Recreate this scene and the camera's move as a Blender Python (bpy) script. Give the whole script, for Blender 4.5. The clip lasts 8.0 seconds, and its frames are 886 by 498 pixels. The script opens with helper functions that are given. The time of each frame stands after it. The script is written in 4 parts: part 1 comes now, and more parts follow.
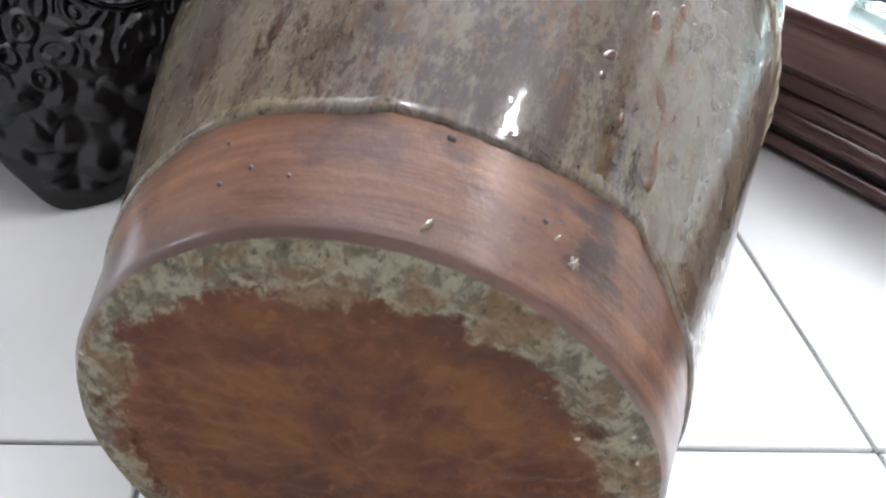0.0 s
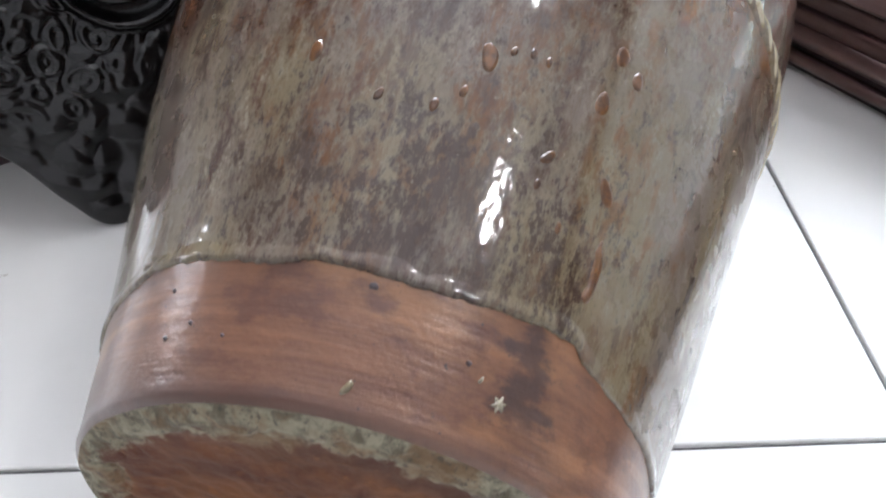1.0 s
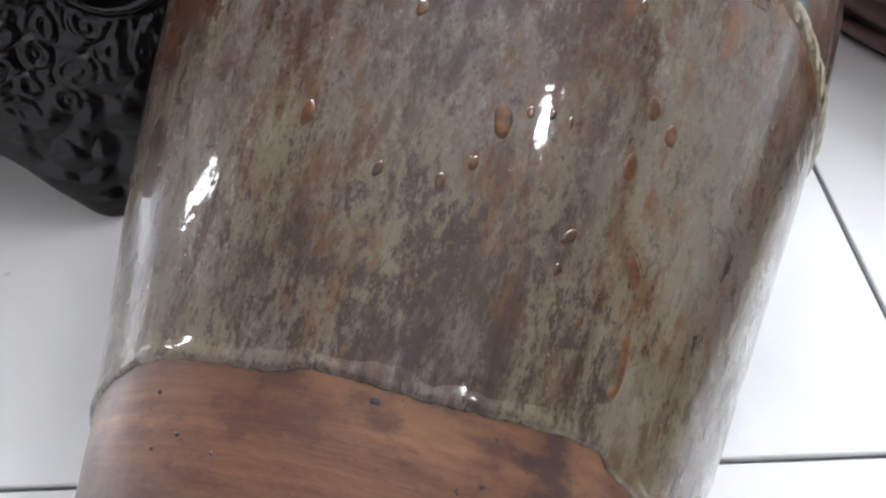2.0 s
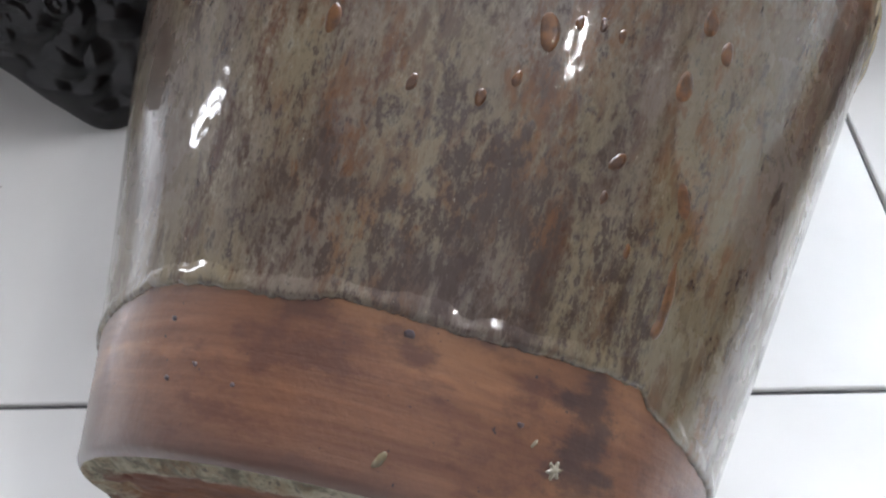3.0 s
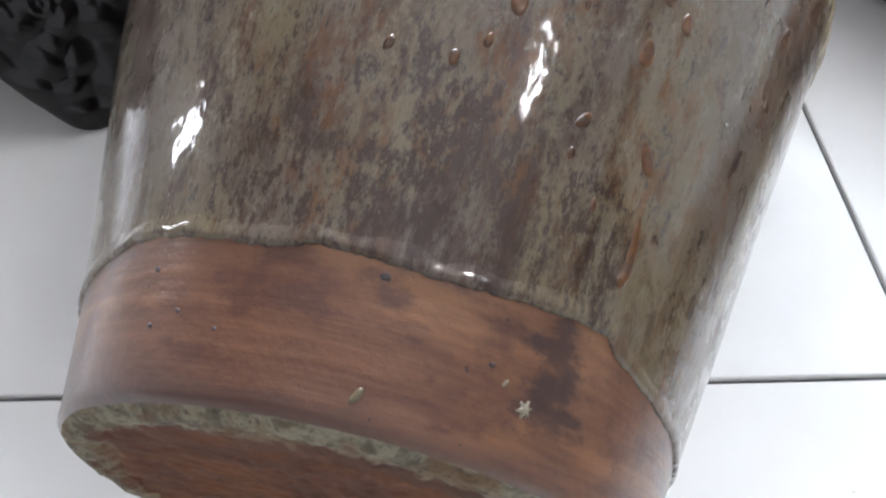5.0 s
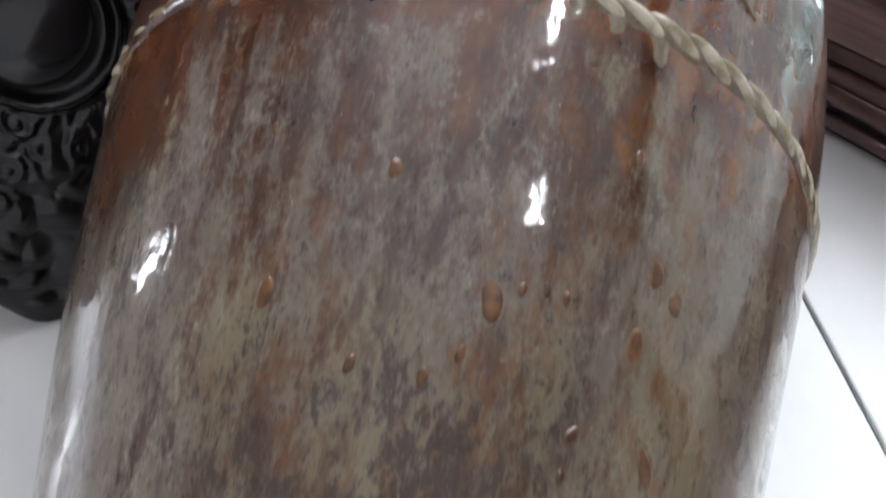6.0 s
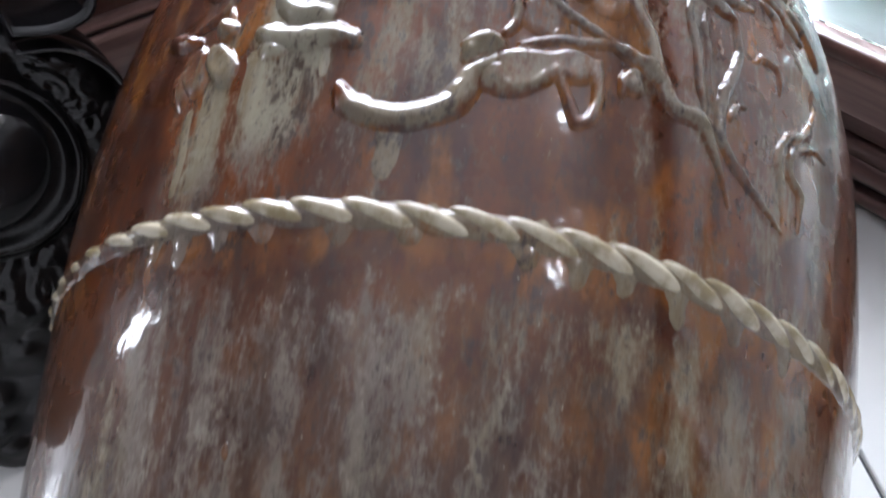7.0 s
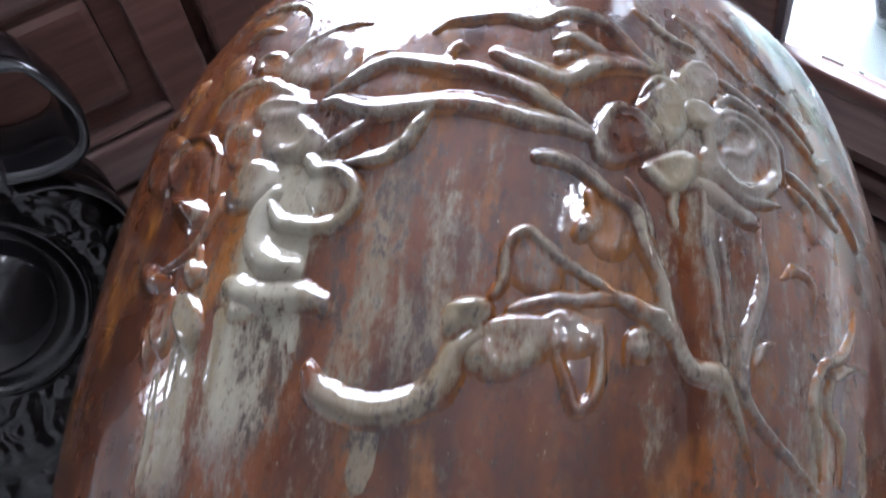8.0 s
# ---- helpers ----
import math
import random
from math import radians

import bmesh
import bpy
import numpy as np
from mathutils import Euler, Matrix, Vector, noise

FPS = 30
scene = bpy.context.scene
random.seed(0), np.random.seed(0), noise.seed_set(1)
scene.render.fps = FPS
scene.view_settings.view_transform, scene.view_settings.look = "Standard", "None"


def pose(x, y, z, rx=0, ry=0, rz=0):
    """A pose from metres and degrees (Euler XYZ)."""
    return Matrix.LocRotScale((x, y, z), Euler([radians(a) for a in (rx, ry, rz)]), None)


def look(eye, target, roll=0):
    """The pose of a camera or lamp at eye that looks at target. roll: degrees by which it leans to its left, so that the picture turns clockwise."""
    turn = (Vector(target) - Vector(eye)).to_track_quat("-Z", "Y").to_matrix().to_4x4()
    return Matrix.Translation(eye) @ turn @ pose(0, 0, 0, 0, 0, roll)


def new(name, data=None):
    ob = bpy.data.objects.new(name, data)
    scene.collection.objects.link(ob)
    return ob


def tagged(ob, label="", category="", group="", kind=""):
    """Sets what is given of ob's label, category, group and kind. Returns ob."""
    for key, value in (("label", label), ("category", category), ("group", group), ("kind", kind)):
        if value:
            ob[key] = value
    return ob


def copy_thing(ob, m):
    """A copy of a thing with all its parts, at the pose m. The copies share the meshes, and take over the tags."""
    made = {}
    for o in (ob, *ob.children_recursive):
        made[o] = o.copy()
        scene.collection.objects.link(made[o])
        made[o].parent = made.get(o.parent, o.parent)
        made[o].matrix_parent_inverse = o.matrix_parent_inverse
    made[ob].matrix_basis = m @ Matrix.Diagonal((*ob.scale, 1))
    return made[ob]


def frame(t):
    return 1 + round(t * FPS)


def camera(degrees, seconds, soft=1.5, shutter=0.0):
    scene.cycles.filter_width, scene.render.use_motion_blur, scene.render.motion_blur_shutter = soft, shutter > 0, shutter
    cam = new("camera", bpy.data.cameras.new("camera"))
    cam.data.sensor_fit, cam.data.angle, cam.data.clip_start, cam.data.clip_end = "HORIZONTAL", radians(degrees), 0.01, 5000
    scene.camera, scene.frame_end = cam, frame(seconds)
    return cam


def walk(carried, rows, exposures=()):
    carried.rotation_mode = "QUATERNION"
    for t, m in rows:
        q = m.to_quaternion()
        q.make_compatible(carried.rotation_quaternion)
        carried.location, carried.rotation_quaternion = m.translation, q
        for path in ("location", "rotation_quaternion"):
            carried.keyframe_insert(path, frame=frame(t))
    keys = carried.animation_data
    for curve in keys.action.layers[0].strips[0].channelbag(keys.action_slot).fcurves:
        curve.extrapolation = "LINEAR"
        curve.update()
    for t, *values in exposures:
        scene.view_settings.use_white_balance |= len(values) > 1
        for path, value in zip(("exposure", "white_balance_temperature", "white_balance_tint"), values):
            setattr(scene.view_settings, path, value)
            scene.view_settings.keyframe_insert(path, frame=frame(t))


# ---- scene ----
# ---- camera ----
cam = camera(59.0, 8.0, 2.0, 0.4)
PATH = [
    (0, (0.103, -0.277, 0.328), (0.315, 1.339, -0.831), 6.5),
    (0.5, (0.125, -0.257, 0.357), (0.214, 1.278, -0.922), 2.1),
    (1, (0.147, -0.242, 0.382), (0.125, 1.223, -0.979), -2.8),
    (1.5, (0.154, -0.214, 0.398), (0.082, 1.192, -1.023), -5.2),
    (3, (0.139, -0.184, 0.386), (0.081, 0.999, -1.227), -3.7),
    (3.5, (0.137, -0.191, 0.381), (0.104, 0.942, -1.266), -2.2),
    (4, (0.138, -0.203, 0.375), (0.107, 0.966, -1.247), -2.0),
    (4.2, (0.139, -0.210, 0.370), (0.106, 1.008, -1.218), -2.0),
    (5.3, (0.140, -0.194, 0.386), (0.165, 1.056, -1.175), -1.1),
    (5.5, (0.141, -0.182, 0.388), (0.183, 1.114, -1.135), -1.1),
    (6, (0.145, -0.149, 0.401), (0.203, 1.267, -1.011), -2.4),
    (6.5, (0.151, -0.111, 0.417), (0.206, 1.317, -0.982), -4.0),
    (7, (0.158, -0.074, 0.429), (0.21, 1.343, -0.982), -5.6),
    (7.5, (0.172, -0.034, 0.449), (0.159, 1.363, -0.983), -9.0),
    (8, (0.184, -0.008, 0.463), (0.114, 1.383, -0.972), -12.2),
]
EXPOSURES = [(0, 0.4, 6150, 13), (1.5, 0.15, 6150, 13), (3, -0.15, 6200, 13), (4, -0.2, 6200, 13), (6, -0.05, 6100, 13), (7, -0.2, 5950, 14), (8, 0.0, 5650, 15)]
walk(cam, [(t, look(eye, target, roll)) for t, eye, target, roll in PATH], EXPOSURES)
SKY_POWER, DOOR_POWER, TUBE_POWER = 36.0, 36.0, 330.0

# ---- light and surroundings ----
world = bpy.data.worlds.new("sky")
world.use_nodes = True
scene.world = world
wn = world.node_tree
sky = wn.nodes.new("ShaderNodeTexSky")
sky.sky_type, sky.sun_disc = "NISHITA", False
sky.sun_elevation, sky.sun_rotation = radians(40), radians(20)
wn.links.new(sky.outputs[0], wn.nodes["Background"].inputs[0])
wn.nodes["Background"].inputs[1].default_value = 0.08


# ---- materials ----
def material(name, rough=0.5, metal=0.0):
    m = bpy.data.materials.new(name)
    m.use_nodes = True
    b = m.node_tree.nodes["Principled BSDF"]
    b.inputs["Roughness"].default_value, b.inputs["Metallic"].default_value = rough, metal
    return m, m.node_tree, b


def node(nt, kind, ins=(), **attrs):
    n = nt.nodes.new(kind)
    if "operation" in attrs:
        n.operation = attrs["operation"]
    if "blend_type" in attrs:
        n.data_type, n.blend_type = "RGBA", attrs["blend_type"]
    for key, value in dict(ins).items():
        if hasattr(value, "is_linked"):
            nt.links.new(value, n.inputs[key])
        else:
            n.inputs[key].default_value = value
    return n


def maths(nt, op, a, b=0.0, clamp=False):
    n = node(nt, "ShaderNodeMath", {0: a, 1: b}, operation=op)
    n.use_clamp = clamp
    return n.outputs[0]


def mix(nt, fac, a, b, blend="MIX"):
    return node(nt, "ShaderNodeMix", {0: fac, 6: a, 7: b}, blend_type=blend).outputs[2]


def ramp(nt, value, lo, hi):
    n = node(nt, "ShaderNodeMapRange", {0: value, 1: lo, 2: hi})
    n.interpolation_type = "SMOOTHSTEP"
    return n.outputs[0]


def grain(nt, scale, stretch=(1, 1, 1), detail=4.0, rough=0.6, shift=(0, 0, 0), warp=0.0):
    co = nt.nodes.new("ShaderNodeTexCoord")
    mp = node(nt, "ShaderNodeMapping", {0: co.outputs["Object"], 1: shift, 3: stretch})
    return node(nt, "ShaderNodeTexNoise", {"Vector": mp.outputs[0], "Scale": scale, "Detail": detail, "Roughness": rough, "Distortion": warp}).outputs[0]


def bump(nt, bsdf, height, strength, distance, under=None):
    ins = {"Strength": strength, "Distance": distance, "Height": height}
    if under is not None:
        ins["Normal"] = under
    n = node(nt, "ShaderNodeBump", ins)
    nt.links.new(n.outputs[0], bsdf.inputs["Normal"])
    nt.links.new(n.outputs[0], bsdf.inputs["Coat Normal"])
    return n.outputs[0]


def rgb(r, g, b):
    return (r, g, b, 1.0)


def glaze_material(name, bias):
    """Run ash glaze over brown: soft streaks down the wall, flecks, rust and dark stains. bias: less ash.
    Raised work carries its height in "rise": the ash clings to the ridges, amber pools beside them."""
    m, nt, b = material(name)
    co = nt.nodes.new("ShaderNodeTexCoord")
    xyz = node(nt, "ShaderNodeSeparateXYZ", {0: co.outputs["Object"]})
    x, s = xyz.outputs[0], xyz.outputs[2]
    at = nt.nodes.new("ShaderNodeAttribute")
    at.attribute_name = "rise"
    rise = at.outputs["Fac"]

    def zone(v, a0, a1, b1, b0):
        """One between a1 and b1, falling to nothing at a0 and b0."""
        return maths(nt, "MULTIPLY", ramp(nt, v, a0, a1), ramp(nt, v, b0, b1))

    def add(*terms):
        total = terms[0]
        for t in terms[1:]:
            total = maths(nt, "ADD", total, t)
        return total

    def times(*terms):
        total = terms[0]
        for t in terms[1:]:
            total = maths(nt, "MULTIPLY", total, t)
        return total

    streak = grain(nt, 1.0, (110, 110, 6), 6, 0.66, (3, 1, 2), 0.08)
    broad = grain(nt, 1.0, (34, 34, 3.5), 3, 0.5, (1, 7, 0))
    cloud = grain(nt, 1.0, (80, 80, 42), 6, 0.68, (2, 3, 9), 0.1)
    fleck = grain(nt, 1.0, (260, 260, 120), 6, 0.75, (5, 2, 8), 0.1)
    fine = grain(nt, 1.0, (700, 700, 330), 4, 0.7, (1, 2, 3))
    # the ash lies thick low on the wall, in streaks below the rope, thin on the shoulder
    low = ramp(nt, add(s, times(maths(nt, "SUBTRACT", broad, 0.5), 0.10)), 0.050, -0.020)
    lift = add(times(low, 0.17), times(zone(s, -0.02, 0.03, 0.060, 0.090), 0.06), times(ramp(nt, s, 0.085, 0.115), -0.08), times(ramp(nt, x, 0.02, 0.10), 0.09))
    lift = add(lift, times(zone(x, -0.120, -0.105, -0.075, -0.05), ramp(nt, s, 0.0, 0.06), -0.16))
    # where ash ran down from the scrolls and the bud
    ran = add(times(zone(x, -0.050, -0.040, -0.024, -0.016), zone(s, 0.097, 0.125, 0.185, 0.205), 0.24),
              times(zone(x, -0.016, -0.004, 0.014, 0.026), zone(s, 0.105, 0.145, 0.175, 0.205), 0.12),
              times(zone(x, -0.068, -0.062, -0.053, -0.048), zone(s, 0.100, 0.112, 0.138, 0.150), 0.18),
              times(ramp(nt, x, 0.03, 0.10), zone(s, 0.10, 0.13, 0.26, 0.30), 0.02))
    lift = add(lift, ran, times(ramp(nt, rise, 0.15, 0.65), 0.22))
    lift = add(lift, times(zone(s, 0.074, 0.087, 0.094, 0.097), -0.15))
    total = add(times(streak, 0.85), times(broad, 0.45), times(cloud, 0.35), -0.325, lift, times(maths(nt, "SUBTRACT", fleck, 0.5), 0.5), times(maths(nt, "SUBTRACT", fine, 0.5), 0.35))
    ash = ramp(nt, maths(nt, "SUBTRACT", total, bias), 0.45, 0.70)
    hue = grain(nt, 32.0, (1, 1, 0.45), 6, 0.66, (9, 4, 1))
    up = ramp(nt, s, -0.01, 0.06)
    brown = mix(nt, ramp(nt, hue, 0.36, 0.64), rgb(0.028, 0.0072, 0.0028), rgb(0.092, 0.0245, 0.0048))
    brown = mix(nt, ramp(nt, s, 0.02, 0.11), mix(nt, ramp(nt, hue, 0.36, 0.64), rgb(0.023, 0.0095, 0.006), rgb(0.058, 0.022, 0.009)), brown)
    pool = times(ramp(nt, add(grain(nt, 1.0, (55, 55, 22), 4, 0.6, (3, 8, 5)), times(zone(s, 0.080, 0.090, 0.094, 0.097), 0.14), times(zone(rise, 0.01, 0.04, 0.2, 0.5), 0.10), times(ramp(nt, s, 0.10, 0.13), 0.035)), 0.53, 0.72), up)
    brown = mix(nt, times(pool, 0.65), brown, rgb(0.185, 0.068, 0.009))
    grey = mix(nt, ramp(nt, grain(nt, 26.0, (1, 1, 0.4), 3, 0.5, (2, 2, 6)), 0.38, 0.62), rgb(0.135, 0.109, 0.066), rgb(0.112, 0.088, 0.070))
    pale = mix(nt, ramp(nt, add(times(fleck, 0.6), times(fine, 0.4)), 0.48, 0.70), grey, rgb(0.225, 0.205, 0.155))
    pale = mix(nt, times(ramp(nt, ran, 0.14, 0.24), 0.45), pale, rgb(0.30, 0.285, 0.22))
    base = mix(nt, times(ash, 0.92), brown, pale)
    # rust flecks through the ash, iron-dark stains above the glaze's lower edge
    mottle = add(grain(nt, 1.0, (165, 165, 60), 6, 0.72, (6, 1, 3), 0.4), times(zone(x, -0.05, 0.0, 0.07, 0.11), 0.06))
    rust = times(ramp(nt, mottle, 0.52, 0.66), ramp(nt, s, 0.13, 0.05), ramp(nt, x, -0.075, -0.01))
    base = mix(nt, times(rust, 0.65), base, mix(nt, ramp(nt, hue, 0.4, 0.6), rgb(0.040, 0.018, 0.010), rgb(0.105, 0.042, 0.010)))
    spot = times(zone(s, -0.095, -0.066, -0.045, 0.005), zone(x, -0.045, 0.030, 0.040, 0.085))
    stain = grain(nt, 1.0, (75, 75, 22), 6, 0.72, (0.4, 0.2, 0.6), 0.3)
    dark = ramp(nt, add(stain, times(spot, 0.135), times(maths(nt, "SUBTRACT", fleck, 0.5), 1.0), times(maths(nt, "SUBTRACT", fine, 0.5), 0.6)), 0.53, 0.74)
    base = mix(nt, times(dark, 0.9), base, rgb(0.028, 0.014, 0.010))
    base = mix(nt, ramp(nt, fine, 0.66, 0.76), base, rgb(0.24, 0.21, 0.155))
    base = mix(nt, times(ramp(nt, fine, 0.40, 0.30), 0.6), base, rgb(0.030, 0.015, 0.010))
    nt.links.new(base, b.inputs["Base Color"])
    b.inputs["Coat Weight"].default_value, b.inputs["Coat Roughness"].default_value = 0.9, 0.03
    b.inputs["Specular IOR Level"].default_value = 0.09
    nt.links.new(ramp(nt, grain(nt, 60.0), -0.15, 1.7), b.inputs["Roughness"])
    swell = bump(nt, b, grain(nt, 1.0, (45, 45, 14), 2, 0.5, (3, 3, 3)), 0.035, 0.004)
    lumps = bump(nt, b, grain(nt, 1.0, (240, 240, 150), 1, 0.5), 0.12, 0.0011, swell)
    bump(nt, b, fleck, 0.035, 0.0006, lumps)
    return m


GLAZE = glaze_material("run_ash_glaze", 0.0)
GLAZE_LIP = glaze_material("glaze_lower_lip", -0.02)
RUN_ASH = glaze_material("run_pale_ash", -0.36)


def clay_material():
    """Bare fired clay: turned rings, reddish and buff streaks, soot, a dark smear and small chips."""
    m, nt, b = material("bare_fired_clay", 0.42)
    co = nt.nodes.new("ShaderNodeTexCoord")
    xyz = node(nt, "ShaderNodeSeparateXYZ", {0: co.outputs["Object"]})
    x, s = xyz.outputs[0], xyz.outputs[2]
    ring = grain(nt, 1.0, (14, 14, 190), 5, 0.6, (1, 1, 1), 0.25)
    wide = grain(nt, 1.0, (16, 16, 60), 4, 0.6, (5, 2, 4), 0.4)
    blot = grain(nt, 34.0, (1, 1, 1.8), 6, 0.66)
    c = mix(nt, ramp(nt, maths(nt, "ADD", maths(nt, "MULTIPLY", ring, 0.6), maths(nt, "MULTIPLY", blot, 0.4)), 0.32, 0.68), rgb(0.088, 0.032, 0.015), rgb(0.190, 0.084, 0.040))
    c = mix(nt, maths(nt, "MULTIPLY", ramp(nt, wide, 0.48, 0.66), 0.7), c, rgb(0.245, 0.112, 0.046))
    c = mix(nt, maths(nt, "MULTIPLY", ramp(nt, blot, 0.47, 0.64), 0.8), c, rgb(0.064, 0.023, 0.014))
    edge_soot = ramp(nt, maths(nt, "ADD", s, maths(nt, "ADD", maths(nt, "MULTIPLY", blot, 0.035), maths(nt, "MULTIPLY", x, 0.07))), -0.078, -0.099)
    c = mix(nt, maths(nt, "MULTIPLY", edge_soot, 0.8), c, rgb(0.050, 0.026, 0.022))
    line = maths(nt, "ABSOLUTE", maths(nt, "ADD", maths(nt, "SUBTRACT", x, 0.060), maths(nt, "MULTIPLY", maths(nt, "SUBTRACT", blot, 0.5), 0.045)))
    smear = maths(nt, "MULTIPLY", ramp(nt, line, 0.007, 0.001), ramp(nt, s, -0.106, -0.094))
    c = mix(nt, maths(nt, "MULTIPLY", smear, 0.8), c, rgb(0.030, 0.014, 0.012))
    speck = ramp(nt, grain(nt, 420.0, (1, 1, 1), 2), 0.70, 0.76)
    c = mix(nt, speck, c, rgb(0.03, 0.02, 0.02))
    chip = ramp(nt, grain(nt, 260.0, (1, 1, 1), 2, 0.5, (4, 4, 4)), 0.78, 0.81)
    c = mix(nt, chip, c, rgb(0.5, 0.42, 0.33))
    nt.links.new(c, b.inputs["Base Color"])
    b.inputs["Coat Weight"].default_value, b.inputs["Coat Roughness"].default_value = 0.75, 0.17
    b.inputs["Specular IOR Level"].default_value = 0.3
    first = bump(nt, b, ring, 0.3, 0.0010)
    bump(nt, b, grain(nt, 350.0, (1, 1, 1), 4), 0.25, 0.0007, first)
    return m


CLAY = clay_material()


def base_material():
    """Underside of the jar: rust-brown clay inside, a broken grey-green crust of glaze towards the edge."""
    m, nt, b = material("rust_clay_with_grey_crust", 0.75)
    b.inputs["Specular IOR Level"].default_value = 0.3
    co = nt.nodes.new("ShaderNodeTexCoord")
    xyz = node(nt, "ShaderNodeSeparateXYZ", {0: co.outputs["Object"]})
    flat = node(nt, "ShaderNodeCombineXYZ", {0: xyz.outputs[0], 1: xyz.outputs[1]})
    r = node(nt, "ShaderNodeVectorMath", {0: flat.outputs[0]}, operation="LENGTH").outputs["Value"]
    n1, n2 = grain(nt, 45.0, (1, 1, 1), 6, 0.66), grain(nt, 150.0, (1, 1, 1), 5, 0.7, (2, 5, 1))
    n3, n4 = grain(nt, 14.0, (1, 1, 1), 4, 0.6, (7, 1, 3)), grain(nt, 320.0, (1, 1, 1), 4, 0.7, (1, 9, 4))
    clay = mix(nt, ramp(nt, n1, 0.36, 0.66), rgb(0.070, 0.023, 0.011), rgb(0.135, 0.050, 0.016))
    clay = mix(nt, maths(nt, "MULTIPLY", ramp(nt, n3, 0.48, 0.66), 0.6), clay, rgb(0.050, 0.020, 0.011))
    clay = mix(nt, maths(nt, "MULTIPLY", ramp(nt, n2, 0.56, 0.68), 0.5), clay, rgb(0.180, 0.070, 0.018))
    crust = mix(nt, ramp(nt, n2, 0.40, 0.60), rgb(0.085, 0.074, 0.048), rgb(0.215, 0.192, 0.135))
    crust = mix(nt, maths(nt, "MULTIPLY", ramp(nt, n1, 0.48, 0.62), 0.7), crust, rgb(0.135, 0.072, 0.030))
    crust = mix(nt, maths(nt, "MULTIPLY", ramp(nt, n4, 0.55, 0.66), 0.8), crust, rgb(0.045, 0.036, 0.026))
    reach = maths(nt, "ADD", r, maths(nt, "ADD", maths(nt, "MULTIPLY", maths(nt, "SUBTRACT", n1, 0.5), 0.05), maths(nt, "MULTIPLY", maths(nt, "SUBTRACT", n2, 0.5), 0.02)))
    col = mix(nt, ramp(nt, reach, 0.076, 0.083), clay, crust)
    chip = ramp(nt, grain(nt, 130.0, (1, 1, 1), 1, 0.5, (3, 1, 8)), 0.76, 0.80)
    col = mix(nt, maths(nt, "MULTIPLY", chip, ramp(nt, r, 0.062, 0.078)), col, rgb(0.46, 0.42, 0.34))
    nt.links.new(col, b.inputs["Base Color"])
    first = bump(nt, b, n1, 0.5, 0.003)
    bump(nt, b, n2, 0.6, 0.0016, first)
    return m


BASE = base_material()


def rope_material(name="pale_glazed_rope", dim=1.0):
    m, nt, b = material(name, 0.2)
    n = grain(nt, 120.0, (1, 1, 1), 4)
    c = mix(nt, ramp(nt, n, 0.36, 0.64), rgb(0.20 * dim, 0.155 * dim, 0.08 * dim), rgb(0.42 * dim, 0.37 * dim, 0.27 * dim))
    nt.links.new(c, b.inputs["Base Color"])
    b.inputs["Coat Weight"].default_value, b.inputs["Coat Roughness"].default_value = 0.5, 0.1
    bump(nt, b, n, 0.3, 0.0008)
    return m


ROPE = rope_material()
PALE = rope_material("pale_run_ash", 0.6)


def tile_material():
    m, nt, b = material("white_glazed_floor_tile", 0.16)
    r = nt.nodes.new("ShaderNodeObjectInfo").outputs["Random"]
    n = grain(nt, 7.0, (1, 1, 1), 5, 0.6)
    c = mix(nt, ramp(nt, n, 0.3, 0.75), rgb(0.74, 0.74, 0.72), rgb(0.80, 0.80, 0.78))
    c = mix(nt, maths(nt, "MULTIPLY", r, 0.35), c, rgb(0.76, 0.75, 0.72))
    grime = ramp(nt, grain(nt, 90.0, (1, 1, 1), 3, 0.6, (7, 3, 0)), 0.72, 0.78)
    c = mix(nt, maths(nt, "MULTIPLY", grime, 0.5), c, rgb(0.42, 0.38, 0.32))
    nt.links.new(c, b.inputs["Base Color"])
    nt.links.new(ramp(nt, grain(nt, 11.0, (1, 1, 1), 4), -0.1, 2.4), b.inputs["Roughness"])
    bump(nt, b, grain(nt, 45.0, (1, 1, 1), 2), 0.06, 0.002)
    return m


TILE = tile_material()


def plain(name, c1, c2, scale, rough, metal=0.0, relief=0.2, dist=0.001, stretch=(1, 1, 1), coat=0.0, spec=0.5):
    m, nt, b = material(name, rough, metal)
    n = grain(nt, scale, stretch, 5)
    nt.links.new(mix(nt, ramp(nt, n, 0.3, 0.7), rgb(*c1), rgb(*c2)), b.inputs["Base Color"])
    b.inputs["Coat Weight"].default_value = coat
    b.inputs["Specular IOR Level"].default_value = spec
    bump(nt, b, n, relief, dist)
    return m


GROUT = plain("dark_grey_grout", (0.10, 0.10, 0.105), (0.19, 0.185, 0.18), 160, 0.9)
WALL = plain("grey_wall_paint", (0.22, 0.21, 0.20), (0.28, 0.27, 0.26), 5, 0.8, 0, 0.1)
CEIL = plain("ceiling_paint", (0.36, 0.35, 0.34), (0.42, 0.41, 0.40), 4, 0.85, 0, 0.1)
WOOD = plain("dark_mahogany", (0.088, 0.041, 0.034), (0.165, 0.082, 0.064), 1.0, 0.33, 0, 0.15, 0.001, (9, 9, 110), 0.3)
WOOD_LIE = plain("dark_mahogany_rails", (0.115, 0.062, 0.056), (0.20, 0.118, 0.100), 1.0, 0.33, 0, 0.15, 0.001, (7, 120, 120), 0.3)
# near-black: shade of plinths, grooves and corner put into the colour; also clay pocks
WOOD_DARK = plain("recess_shade_and_pock_dark", (0.030, 0.020, 0.022), (0.06, 0.038, 0.040), 30, 0.45)
